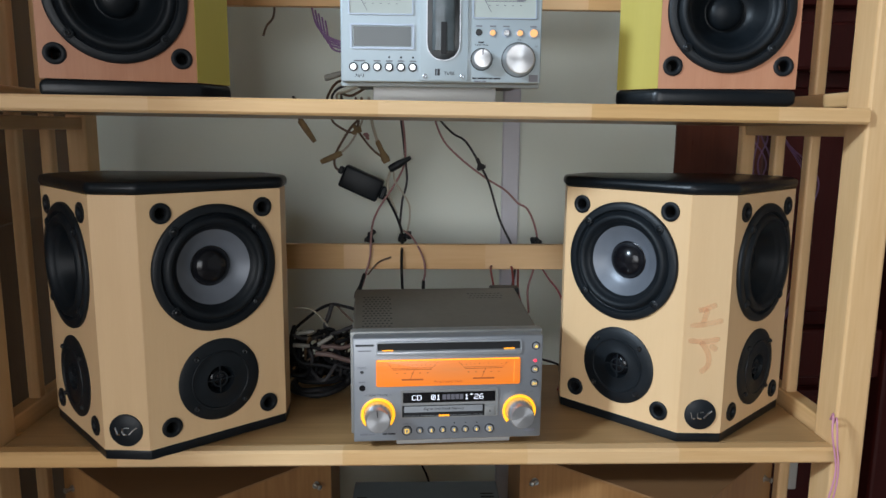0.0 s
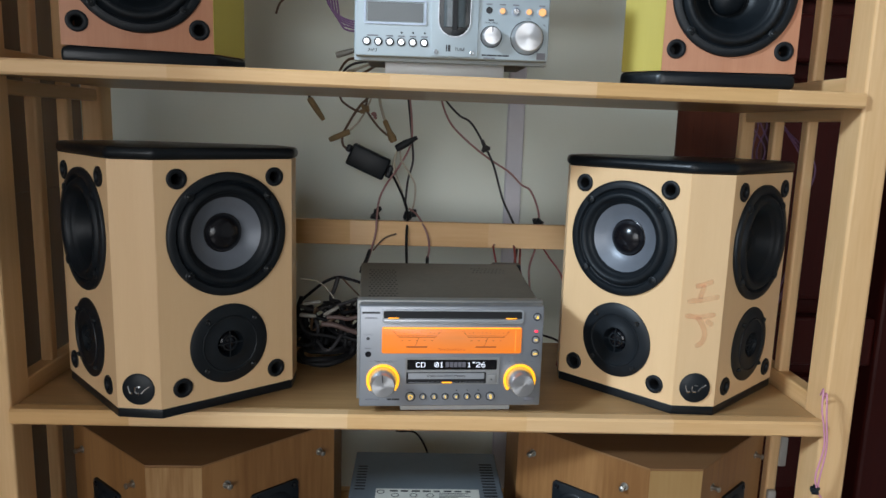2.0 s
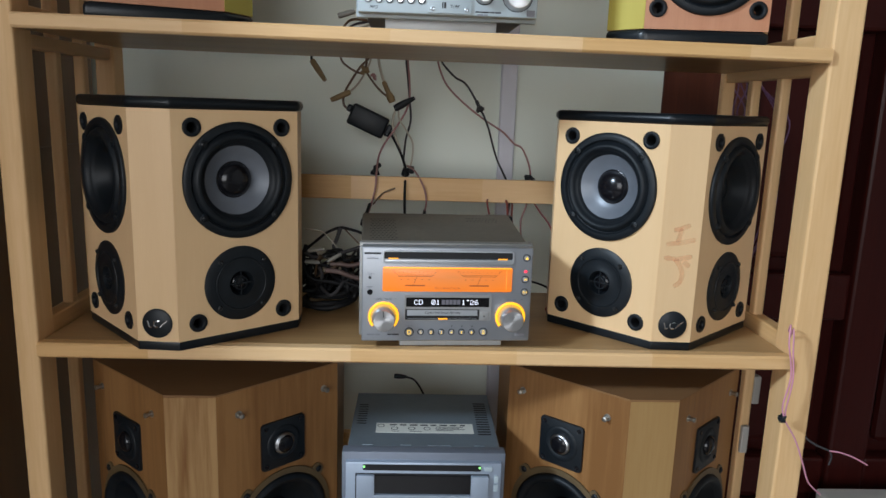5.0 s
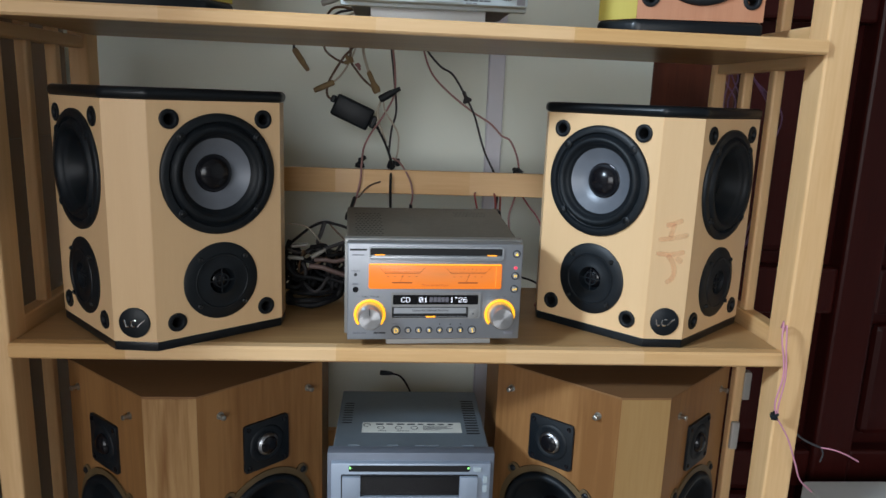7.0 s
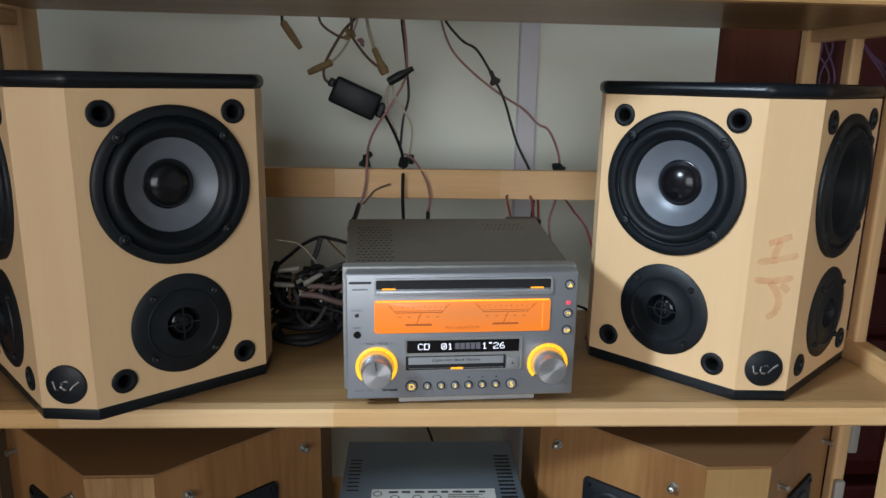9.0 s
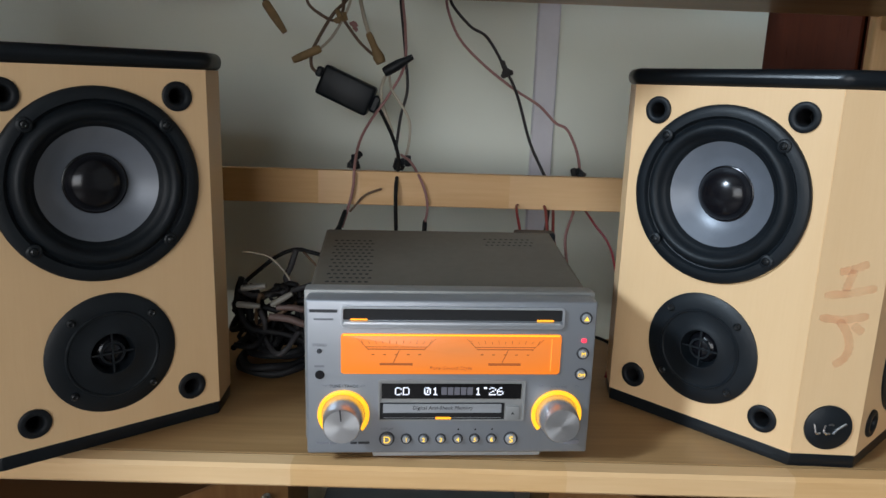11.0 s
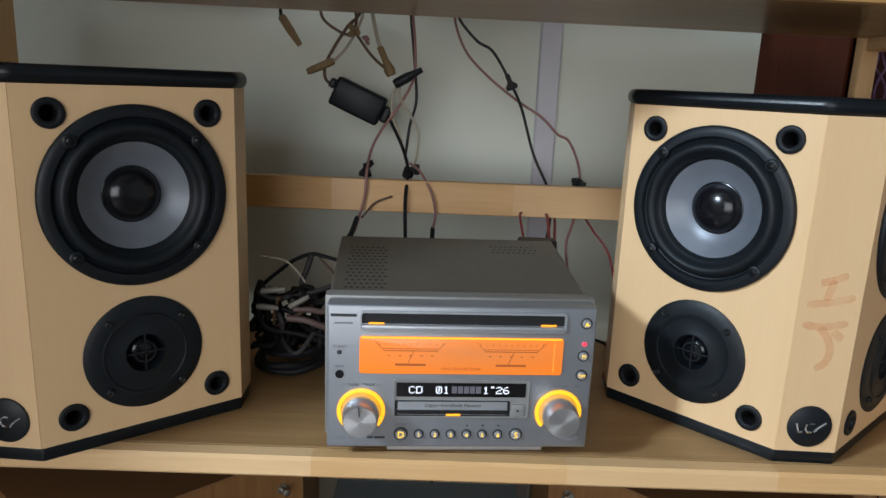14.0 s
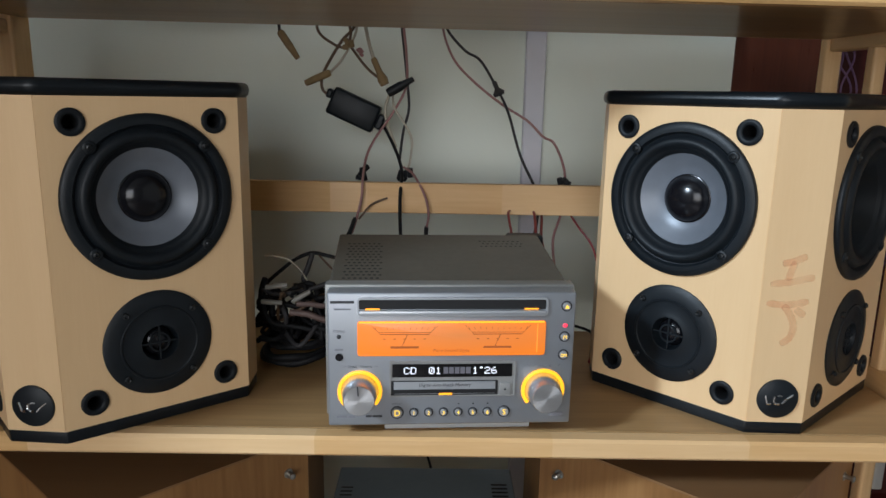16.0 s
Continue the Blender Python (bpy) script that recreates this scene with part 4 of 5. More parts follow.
    # keys at the side
    for text, x, v in (("", 168.6, 9.6), ("M", 168.2, 31.6), ("DM", 168.0, 44.8)):
        k = key(st, "key", F(x, v), 0.0027, 0.0022, KEY_CAP, DARK_PRINT)
        if text:
            lettering("key_text", text, 0.0030 if len(text) > 1 else 0.0036, F(x, v, 0.00235), KEY_GLOW, k)
        else:
            t2 = bmesh.new()
            t2.faces.new([t2.verts.new(p) for p in ((-0.0016, -0.0012, 0.00235), (0.0016, -0.0012, 0.00235), (0, 0.0016, 0.00235))])
            t2.transform(F(x, v))
            part("key_mark", t2, KEY_GLOW, k)
    smooth(part("red_led", plate(0.0032, 0.0026, 0.0009, 0.0008, F(168.4, 23.6), 0.0003), RED_GLOW, st), 40)
    bars(st, "brand_mark", F(10.6, 6.6, 0.0001), (0.0165,), 0.0019, DARK_PRINT)
    bars(st, "model_mark", F(10.6, 11.6, 0.0001), (0.0115,), 0.0012, GREY_PRINT)
    lettering("stereo_text", "STEREO", 0.0025, F(8.2, 27.4, 0.0001), GREY_PRINT, st)
    part("stereo_lamp", lathe([(0.0016, 0.0003), (0.0008, 0.0006), (0, 0.0006)], 16, F(8.0, 31.0)), DARK_PRINT, st)
    bars(st, "small_mark", F(8.0, 40.4, 0.0001), (0.0058,), 0.0013, GREY_PRINT)
    smooth(part("remote_eye", lathe([(0.0029, 0.0002), (0.0026, 0.0006), (0, 0.0006)], 24, F(8.2, 45.8)), CAP_GLOSS, st), 40)
    lettering("tune_text", "TUNE / TRACK", 0.0026, F(22.6, 53.0, 0.0001), DARK_PRINT, st)
    lettering("volume_text", "VOLUME", 0.0026, F(155.0, 53.4, 0.0001), GREY_PRINT, st)
    for x in (11.5, 34.0, 143.5, 166.0):
        up = 1 if x in (34.0, 166.0) else -1
        v2 = bmesh.new()
        tube([(-0.0013, -0.0006 * up, 0), (0, 0.0006 * up, 0), (0.0013, -0.0006 * up, 0)], 0.0002, 4, 1, v2)
        v2.transform(F(x, 52.6, 0.0001))
        part("arrow_mark", v2, GREY_PRINT, st)
    bars(st, "small_mark", F(12.5, 89.5, 0.0001), (0.0075, 0.005), 0.0016, GREY_PRINT)
    bars(st, "small_mark", F(32.5, 89.5, 0.0001), (0.004, 0.007), 0.0016, DARK_PRINT)
    bars(st, "small_mark", F(165.0, 89.5, 0.0001), (0.010,), 0.0030, GREY_PRINT)
    # lit knobs
    for x, notch in ((22.4, 95), (154.4, None)):
        m_k = F(x, 70.8)
        ring = smooth(part("knob_ring", glow_arc(0.0132, 0.0158, -42, 222, 0.0010, m_k), AMBER_RING, st, "glowing amber ring"), 60)
        turned_knob(st, m_k, 0.0112, 0.0170, notch)
    return st


CHROME_SATIN = plain("satin_chrome", (0.52, 0.54, 0.57), 0.36, metal=0.7, vary=0.05)
SILVER_DARK = plain("dull_silver", (0.33, 0.325, 0.315), 0.45, metal=0.4, vary=0.05)
car_stereo_amber(pose(0.0435, 0.6290, SHELF_TOP, 0, 0, 3.6))


def tube_stereo(m):
    W, H, B = 0.1765, 0.100, 0.0170
    st = thing("tube_car_stereo", m, "pale silver car stereo with a glass valve window on a stand", "car stereo")
    F = lambda x, v, out=0.0: face_at(x, v + 3.0, W, H, out, B)
    smooth(part("fascia", box(-W / 2, W / 2, 0.0, 0.016, B, B + H, 0.0014, 3), SILVER_WHITE, st), 30)
    smooth(part("bezel", box(-W / 2 - 0.002, W / 2 + 0.002, 0.017, 0.026, B - 0.003, B + H + 0.001, 0.001), SILVER_WHITE, st), 30)
    part("case", box(-0.084, 0.084, 0.026, 0.165, B + 0.002, B + H - 0.002, 0.002), STEEL_GREY, st)
    smooth(part("acrylic_stand", box(-0.062, 0.052, 0.030, 0.14, 0.0, B + 0.0015, 0.001), ACRYLIC, st, "clear acrylic stand"), 30)
    mid = smooth(part("centre_panel", plate(0.0420, 0.0975, 0.0008, 0.0024, F(90.0, 46.6), 0.0006), SILVER_WHITE, st), 35)
    smooth(part("valve_window", plate(0.0285, 0.0760, 0.0138, 0.0006, F(89.6, 40.0, 0.0024), 0.0002), VALVE_WELL, mid), 35)
    smooth(part("window_rim", ring_plate(0.0298, 0.0772, 0.0144, 0.0008, 0.0014, F(89.6, 40.0, 0.0022)), CHROME_SATIN, mid), 35)
    va = F(89.6, 40.0, 0.0046) @ Matrix.Rotation(radians(-90), 4, "X")
    smooth(part("valve", lathe([(0.0, 0.030), (0.0040, 0.029), (0.0085, 0.024), (0.0098, 0.016), (0.0098, -0.030), (0.0, -0.030)], 28, va @ Matrix.Diagonal((1, 0.25, 1, 1))), VALVE, mid), 50)
    part("valve_core", box(-0.0024, 0.0024, -0.033, -0.006, 0.0070, 0.0078, 0.0002), DEEP_BLACK, mid).data.transform(F(89.6, 40.0))
    for x in (73.4, 106.4):
        smooth(part("screw", lathe([(0.0021, 0), (0.0021, 0.0008), (0.0014, 0.0012), (0.0006, 0.0007), (0, 0.0007)], 20, F(x, 91.8, 0.0024)), CHROME_SATIN, mid), 40)
    lettering("centre_text", "TUBE", 0.0040, F(95.0, 89.2, 0.0025), DARK_PRINT, mid)
    bars(mid, "emblem_mark", F(84.5, 88.2, 0.0025), (0.0012, 0.0022), 0.0058, DARK_PRINT)
    # level meters
    for x in (35.0, 143.5):
        mw = smooth(part("meter_window", plate(0.0545, 0.0400, 0.0015, 0.0004, F(x, 19.0 if x < 90 else 21.0)), METER_PALE, st), 35)
        smooth(part("meter_rim", ring_plate(0.0565, 0.0420, 0.002, 0.0011, 0.0012, F(x, 19.0 if x < 90 else 21.0)), SILVER_BLUE, mw), 35)
        meter_scale(mw, 0, 0, F(x, 28.0, 0.0005), GREY_PRINT, 0.046, True)
    # left half: display and keys
    smooth(part("display_rim", ring_plate(0.0560, 0.0215, 0.002, 0.0016, 0.0014, F(36.0, 58.2)), SILVER_BLUE, st), 35)
    part("display", plate(0.0500, 0.0165, 0.0006, 0.0006, F(36.2, 58.2)), LCD_GREY, st)
    for k in range(6):
        x = 10.6 + 10.4 * k
        kk = key(st, "key", F(x, 84.2), 0.0027, 0.0020, BRUSHED, DARK_PRINT)
        lettering("key_text", str(k + 1), 0.0036, F(x, 84.2, 0.0021), DARK_PRINT, kk)
    for x in (42.0, 52.4, 63.0):
        part("key_dot", lathe([(0.0009, 0.0002), (0, 0.0002)], 14, F(x, 75.8)), DEEP_BLACK, st)
    for x, w in ((16.0, 0.010), (31.4, 0.006), (42.0, 0.006), (52.4, 0.006), (63.0, 0.006)):
        bars(st, "small_mark", F(x, 79.0, 0.0001), (w,), 0.0012, GREY_PRINT)
    lettering("format_text", "MP3", 0.0042, F(15.8, 92.0, 0.0001), DARK_PRINT, st, 1.1, 0.2)
    # right half: keys and knobs
    smooth(part("remote_eye", lathe([(0.0030, 0.0002), (0.0026, 0.0006), (0, 0.0006)], 24, F(121.0, 53.5)), CAP_GLOSS, st), 40)
    for x, r, lit in ((133.0, 0.0029, 1), (145.2, 0.0031, 0), (157.2, 0.0029, 1), (169.4, 0.0040, 1)):
        kk = key(st, "key", F(x, 53.8), r * 0.85, 0.0020, WARM_KEY if lit else BRUSHED, SILVER_BLUE)
        if not lit:
            lettering("key_text", "M", 0.0032, F(x, 53.8, 0.0021), DARK_PRINT, kk)
    for x in (121, 133, 145, 169):
        bars(st, "small_mark", F(x, 48.2, 0.0001), (0.0055,), 0.0012, GREY_PRINT)
    for x, v, r, nt_ in ((123.6, 76.6, 0.0088, 90), (156.4, 76.6, 0.0142, None)):
        m_k = F(x, v)
        part("knob_well", lathe([(r + 0.0010, 0.0002), (r + 0.0008, 0.0006), (0, 0.0006)], 40, m_k), DEEP_BLACK, st)
        turned_knob(st, m_k, r * 0.90, 0.011, nt_)
    bars(st, "small_mark", F(123.0, 62.0, 0.0001), (0.005,), 0.0013, DARK_PRINT)
    lettering("tune_text", "TUNE TRACK", 0.0020, F(123.5, 64.4, 0.0001), DARK_PRINT, st)
    lettering("volume_text", "VOL", 0.0020, F(157.0, 59.6, 0.0001), DARK_PRINT, st)
    lettering("select_text", "SEL", 0.0018, F(172.0, 65.0, 0.0001), GREY_PRINT, st)
    bars(st, "small_mark", F(128.0, 93.0, 0.0001), (0.004, 0.009, 0.004, 0.006), 0.0014, DARK_PRINT)
    bars(st, "small_mark", F(122.5, 95.6, 0.0001), (0.006, 0.004), 0.0013, GREY_PRINT)
    bars(st, "small_mark", F(170.0, 92.5, 0.0001), (0.008,), 0.0060, GREY_PRINT)
    return st


VALVE = plain("smoked_valve_glass", (0.085, 0.10, 0.105), 0.18, vary=0.25, scale=60, spec=0.35)
VALVE_WELL = plain("dark_valve_well", (0.018, 0.021, 0.023), 0.35, vary=0.1)
tube_stereo(pose(0.0350, 0.6480, UP_TOP, 0, 0, 0.6))


def deck_stereo(m):
    W, H = 0.176, 0.098
    st = thing("steel_car_stereo", m, "bluish silver car stereo with grey steel case and paper label", "car stereo")
    F = lambda x, v, out=0.0: face_at(x, v, W, H, out, 0)
    smooth(part("bezel", box(-W / 2 - 0.001, W / 2 + 0.001, 0.006, 0.022, 0.0, H, 0.0014), BEZEL_BLUE, st), 30)
    smooth(part("fascia", box(-W / 2 + 0.0035, W / 2 - 0.0035, 0.0, 0.008, 0.0, H - 0.009, 0.0012), SILVER_BLUE, st), 30)
    case = part("case", box(-0.0845, 0.0845, 0.022, 0.170, 0.004, H - 0.001, 0.0015), STEEL_GREY, st)
    top = H - 0.001
    lab = part("paper_label", box(-0.0555, 0.0580, 0.055, 0.080, top - 0.0002, top + 0.0003), PAPER, case, "pale printed paper label")
    tm = Matrix.Translation((0, 0, top + 0.00035))
    b = bmesh.new()
    for x, w in ((-0.040, 0.010), (-0.028, 0.009), (-0.016, 0.010), (-0.004, 0.010), (0.008, 0.008), (0.019, 0.010), (0.031, 0.009), (0.043, 0.007)):
        merge(b, box(x, x + w - 0.0012, 0.0735, 0.0765, 0, 0.0001))
    for x, w, y in ((0.014, 0.032, 0.0705), (0.014, 0.028, 0.0675), (0.014, 0.034, 0.0645), (0.014, 0.020, 0.0615), (-0.037, 0.009, 0.0585), (-0.016, 0.014, 0.0585)):
        merge(b, box(x, x + w, y - 0.0005, y + 0.0005, 0, 0.0001))
    b.transform(tm)
    part("label_print", b, DARK_PRINT, lab)
    for x, y in ((-0.050, 0.0725), (-0.034, 0.0660), (-0.014, 0.0660), (0.004, 0.0660)):
        part("label_symbol", lathe([(0.0042, 0.0001), (0.0032, 0.0001)], 20, tm @ Matrix.Translation((x, y, 0))), DARK_PRINT, lab)
    for k in range(14):
        part("vent_slot", box(0.063, 0.078, 0.052 + 0.0066 * k, 0.0548 + 0.0066 * k, top - 0.0002, top + 0.0002), DEEP_BLACK, case)
    for k in range(9):
        part("vent_slot", box(-0.079, -0.068, 0.078 + 0.0066 * k, 0.0800 + 0.0066 * k, top - 0.0002, top + 0.0002), DEEP_BLACK, case)
    for x in (-0.062, -0.020, 0.010, 0.024, 0.062):
        part("spring_tab", box(x - 0.006, x + 0.006, 0.0235, 0.026, top - 0.001, top + 0.0012, 0.0004), STEEL_GREY, case)
    # front
    sl = part("disc_slot", plate(0.1280, 0.0068, 0.0015, 0.0006, F(86.0, 14.6)), DEEP_BLACK, st)
    for x in (23.5, 148.5):
        part("green_lamp", plate(0.0022, 0.0020, 0.0008, 0.0010, F(x, 13.6, 0.0006)), GREEN_GLOW, sl)
    part("key", plate(0.0085, 0.0048, 0.0008, 0.0012, F(158.0, 15.2), 0.0004), SILVER_WHITE, st)
    dr = part("door_gap", plate(0.1450, 0.0340, 0.0012, 0.0005, F(86.5, 38.5)), DEEP_BLACK, st)
    for x in (25.0, 149.0):
        smooth(part("flap", plate(0.0190, 0.0320, 0.001, 0.0042, F(x, 38.8), 0.0008), SILVER_BLUE, dr), 35)
    part("flap_front", plate(0.1050, 0.0095, 0.001, 0.0042, F(86.8, 50.0), 0.0008), SILVER_BLUE, dr)
    part("display", plate(0.1040, 0.0210, 0.0016, 0.0020, F(86.8, 34.0)), DISPLAY_BLACK, dr)
    for v_ in (27.0, 37.5):
        part("key", plate(0.0044, 0.0080, 0.0007, 0.0012, F(167.0, v_), 0.0004), SILVER_WHITE, st)
    part("seam", box(-W / 2 + 0.003, W / 2 - 0.003, -0.0007, 0.0007, 0, 0.0005), DEEP_BLACK, st).data.transform(F(88, 57.4))
    for x in (38.0, 133.0):
        kn = turned_knob(st, F(x, 78.0), 0.0140, 0.011)
        part("lit_pointer", box(-0.0011, 0.0011, 0.006, 0.0138, 0.0112, 0.0118), BLUE_GLOW, kn)
        part("blue_ring", glow_arc(0.0150, 0.0162, 200, 250, 0.0008, F(x, 78.0)), BLUE_GLOW, st)
    bars(st, "brand_mark", F(88.0, 66.5, 0.0001), (0.024,), 0.0022, GREY_PRINT)
    bars(st, "small_mark", F(20.0, 62.0, 0.0001), (0.008,), 0.0014, GREY_PRINT)
    bars(st, "small_mark", F(148.0, 60.5, 0.0001), (0.010,), 0.0014, GREY_PRINT)
    return st


BEZEL_BLUE = plain("grey_blue_bezel", (0.17, 0.19, 0.23), 0.45, metal=0.3, vary=0.05)
deck_stereo(pose(0.0245, 0.6290, 0.586, 0, 0, 0.0))
tagged(part("support_block", box(-0.055, 0.107, 0.665, 0.80, LOW_TOP, 0.5857, 0.002), PLY, None), "plain plywood block under the steel car stereo", "block")


# ---- cables ----
def cable(pts, r, material, label, name="cable", group="hanging wires"):
    ob = smooth(part(name, tube(pts, r), material, None), 60)
    return tagged(ob, label, "cable", group)


def knot_lump(parent_or_none, where, size, material, label, seed):
    rnd = random.Random(seed)
    b = bmesh.new()
    for k in range(5):
        d = Vector((rnd.uniform(-1, 1), rnd.uniform(-0.5, 0.5), rnd.uniform(-1, 1))) * size * 0.55
        merge(b, box(-size * 0.5, size * 0.5, -size * 0.28, size * 0.28, -size * 0.3, size * 0.3, size * 0.1),
              Matrix.Translation(Vector(where) + d) @ Euler((rnd.uniform(0, 3), rnd.uniform(0, 3), rnd.uniform(0, 3))).to_matrix().to_4x4())
    return tagged(part("tape_knot", b, material, parent_or_none), label, "tape", "tape knots")


def sleeve(p, q, r0, r1, material, label, name="wire_plug"):
    p, q = Vector(p), Vector(q)
    L = (q - p).length
    m = Matrix.Translation(p) @ (q - p).to_track_quat("Z", "Y").to_matrix().to_4x4()
    return tagged(smooth(part(name, lathe([(0, 0), (r0 * 0.8, 0), (r0, L * 0.08), (r0, L * 0.5), (r1, L * 0.8), (r1 * 0.8, L), (0, L)], 14, m), material, None), 50), label, "plug", "wire plugs")


Y = 0.945
cable([(-0.136, 0.878, 1.137), (-0.138, Y - 0.02, 1.132), (-0.140, Y, 1.11)], 0.0017, GREY_WIRE, "dark wire hanging over the back of the shelf")
sleeve((-0.140, Y, 1.111), (-0.121, Y, 1.083), 0.0042, 0.0034, TAN_TAPE, "tan taped wire end hanging behind the shelf")
cable([(-0.079, 0.885, 1.136), (-0.094, Y, 1.131), (-0.100, Y, 1.12), (-0.096, Y, 1.108), (-0.079, Y, 1.097), (-0.068, Y, 1.095)], 0.0015, BROWN_WIRE, "brown looped wire behind the shelf")
cable([(-0.062, 0.885, 1.137), (-0.066, Y, 1.123), (-0.064, Y, 1.109), (-0.068, Y, 1.096)], 0.0016, BROWN_WIRE, "brown wire behind the shelf")
cable([(-0.055, 0.885, 1.137), (-0.060, Y, 1.118), (-0.073, Y, 1.103), (-0.086, Y, 1.083), (-0.095, Y, 1.065), (-0.095, Y, 1.051), (-0.086, Y, 1.044)], 0.0017, BROWN_WIRE, "brown wire leading to the black box")
cable([(-0.060, 0.890, 1.135), (-0.058, Y + 0.004, 1.119), (-0.064, Y + 0.006, 1.101), (-0.076, Y + 0.006, 1.081), (-0.090, Y + 0.004, 1.067)], 0.0014, CREAM_WIRE, "cream wire behind the shelf")
cable([(-0.066, Y, 1.099), (-0.050, Y, 1.078), (-0.038, Y, 1.067), (-0.026, Y, 1.059)], 0.0015, BROWN_WIRE, "brown wire to a tan taped end")
cable([(-0.046, 0.885, 1.137), (-0.047, Y, 1.112), (-0.041, Y, 1.089), (-0.033, Y, 1.071)], 0.0020, CREAM_WIRE, "cream wire behind the shelf")
sleeve((-0.040, Y, 1.085), (-0.027, Y - 0.002, 1.057), 0.0034, 0.0058, TAN_TAPE, "tan taped wire joint above the black box")
sleeve((-0.086, Y - 0.004, 1.069), (-0.113, Y - 0.004, 1.057), 0.0040, 0.0038, TAN_TAPE, "tan taped wire end beside the black box")
knot_lump(None, (-0.066, Y - 0.002, 1.098), 0.008, TAN_TAPE, "tan tape round brown wires", 3)
knot_lump(None, (-0.053, Y - 0.002, 1.091), 0.005, DUSTY_PINK, "dull pink tape round a wire", 5)
cable([(-0.004, 0.885, 1.137), (-0.009, Y, 1.119), (-0.006, Y, 1.09), (-0.003, Y, 1.061), (-0.001, Y, 1.032), (-0.007, Y, 1.007), (-0.010, 0.92, 0.9753)], 0.0015, GREY_WIRE, "grey wire hanging behind the shelf")
cable([(-0.003, 0.885, 1.137), (-0.007, Y - 0.003, 1.119), (-0.004, Y - 0.003, 1.09), (-0.004, Y - 0.003, 1.056), (-0.018, 0.93, 1.027), (-0.035, 0.92, 1.002), (-0.043, 0.90, 0.9836), (-0.044, 0.868, 0.9644), (-0.045, 0.866, 0.9454), (-0.050, 0.866, 0.9244), (-0.055, 0.862, 0.9082)], 0.0014, DUSTY_PINK, "dusty pink wire hanging over the back rail")
sleeve((-0.052, 0.866, 0.9234), (-0.060, 0.845, 0.8976), 0.0022, 0.0044, BLACK_PLASTIC, "black plug behind the amber car stereo")
sleeve((-0.024, Y - 0.006, 1.048), (0.004, Y - 0.006, 1.064), 0.0052, 0.0034, BLACK_PLASTIC, "black rubber plug hanging on wires")
cable([(-0.019, Y, 1.051), (-0.016, 0.93, 1.033), (-0.006, 0.93, 1.018), (0.003, 0.925, 1), (0.001, 0.915, 0.9731), (-0.008, 0.90, 0.9556)], 0.0013, CREAM_WIRE, "cream wire hanging behind the shelf")
cable([(-0.021, Y, 1.049), (-0.026, 0.935, 1.033), (-0.024, 0.935, 1.016), (-0.014, 0.93, 0.9907)], 0.0018, CREAM_WIRE, "pale wire hanging beside the black box")
cable([(-0.031, 0.94, 1.018), (-0.019, 0.93, 0.9977), (-0.010, 0.92, 0.9783), (-0.006, 0.90, 0.9646), (-0.006, 0.864, 0.9483), (-0.006, 0.862, 0.9282), (-0.004, 0.855, 0.893), (0.0, 0.83, 0.8791)], 0.0018, BLACK_WIRE, "black wire from the box over the back rail")
cable([(-0.004, 0.905, 0.9718), (0.007, 0.885, 0.9661), (0.019, 0.866, 0.9474), (0.023, 0.866, 0.9284), (0.021, 0.862, 0.9142)], 0.0013, DUSTY_PINK, "dusty pink wire over the back rail")
sleeve((0.021, 0.864, 0.9163), (0.020, 0.845, 0.8876), 0.0022, 0.0040, BLACK_PLASTIC, "black plug behind the amber car stereo")
cable([(-0.019, 0.866, 0.9444), (-0.035, 0.866, 0.9374), (-0.048, 0.866, 0.9224)], 0.0011, BROWN_WIRE, "short brown wire over the back rail")
knot_lump(None, (-0.044, 0.885, 0.9671), 0.009, BLACK_PLASTIC, "black tape knot on a wire", 7)
knot_lump(None, (-0.003, 0.905, 0.9648), 0.010, BLACK_PLASTIC, "black tape knot on crossing wires", 8)
cable([(0.063, 0.885, 1.137), (0.048, 0.93, 1.132), (0.035, 0.955, 1.121), (0.047, 0.96, 1.087), (0.072, 0.96, 1.061), (0.104, 0.955, 1.037), (0.130, 0.945, 1.021), (0.146, 0.935, 1.005), (0.157, 0.925, 0.9985), (0.166, 0.91, 0.9749), (0.167, 0.900, 0.9496), (0.162, 0.892, 0.9243), (0.152, 0.87, 0.9035), (0.146, 0.82, 0.8867)], 0.0014, DUSTY_PINK, "dusty pink wire crossing the wall")
cable([(0.066, 0.887, 1.137), (0.050, 0.935, 1.131), (0.039, 0.955, 1.119), (0.059, 0.96, 1.096), (0.077, 0.96, 1.085), (0.096, 0.955, 1.055), (0.108, 0.94, 1.029), (0.120, 0.915, 0.9851), (0.136, 0.897, 0.9495), (0.138, 0.892, 0.9243), (0.130, 0.86, 0.9042)], 0.0015, GREY_WIRE, "dark wire crossing the wall")
sleeve((0.092, 0.954, 1.063), (0.099, 0.954, 1.048), 0.0026, 0.0068, GREY_WIRE, "grey tape flag on a dark wire")
knot_lump(None, (0.166, 0.905, 0.9578), 0.009, BLACK_PLASTIC, "black tape knot on a pink wire", 9)
cable([(0.128, 0.892, 0.927), (0.131, 0.87, 0.931), (0.128, 0.824, 0.914)], 0.0014, RED_WIRE, "red wire behind the amber car stereo")
cable([(0.142, 0.892, 0.927), (0.139, 0.868, 0.924), (0.134, 0.828, 0.910), (0.138, 0.80, 0.888)], 0.0014, RED_WIRE, "red wire behind the amber car stereo")
cable([(0.112, 0.890, 0.929), (0.104, 0.862, 0.932), (0.104, 0.824, 0.917)], 0.0012, RED_WIRE, "red wire behind the amber car stereo")
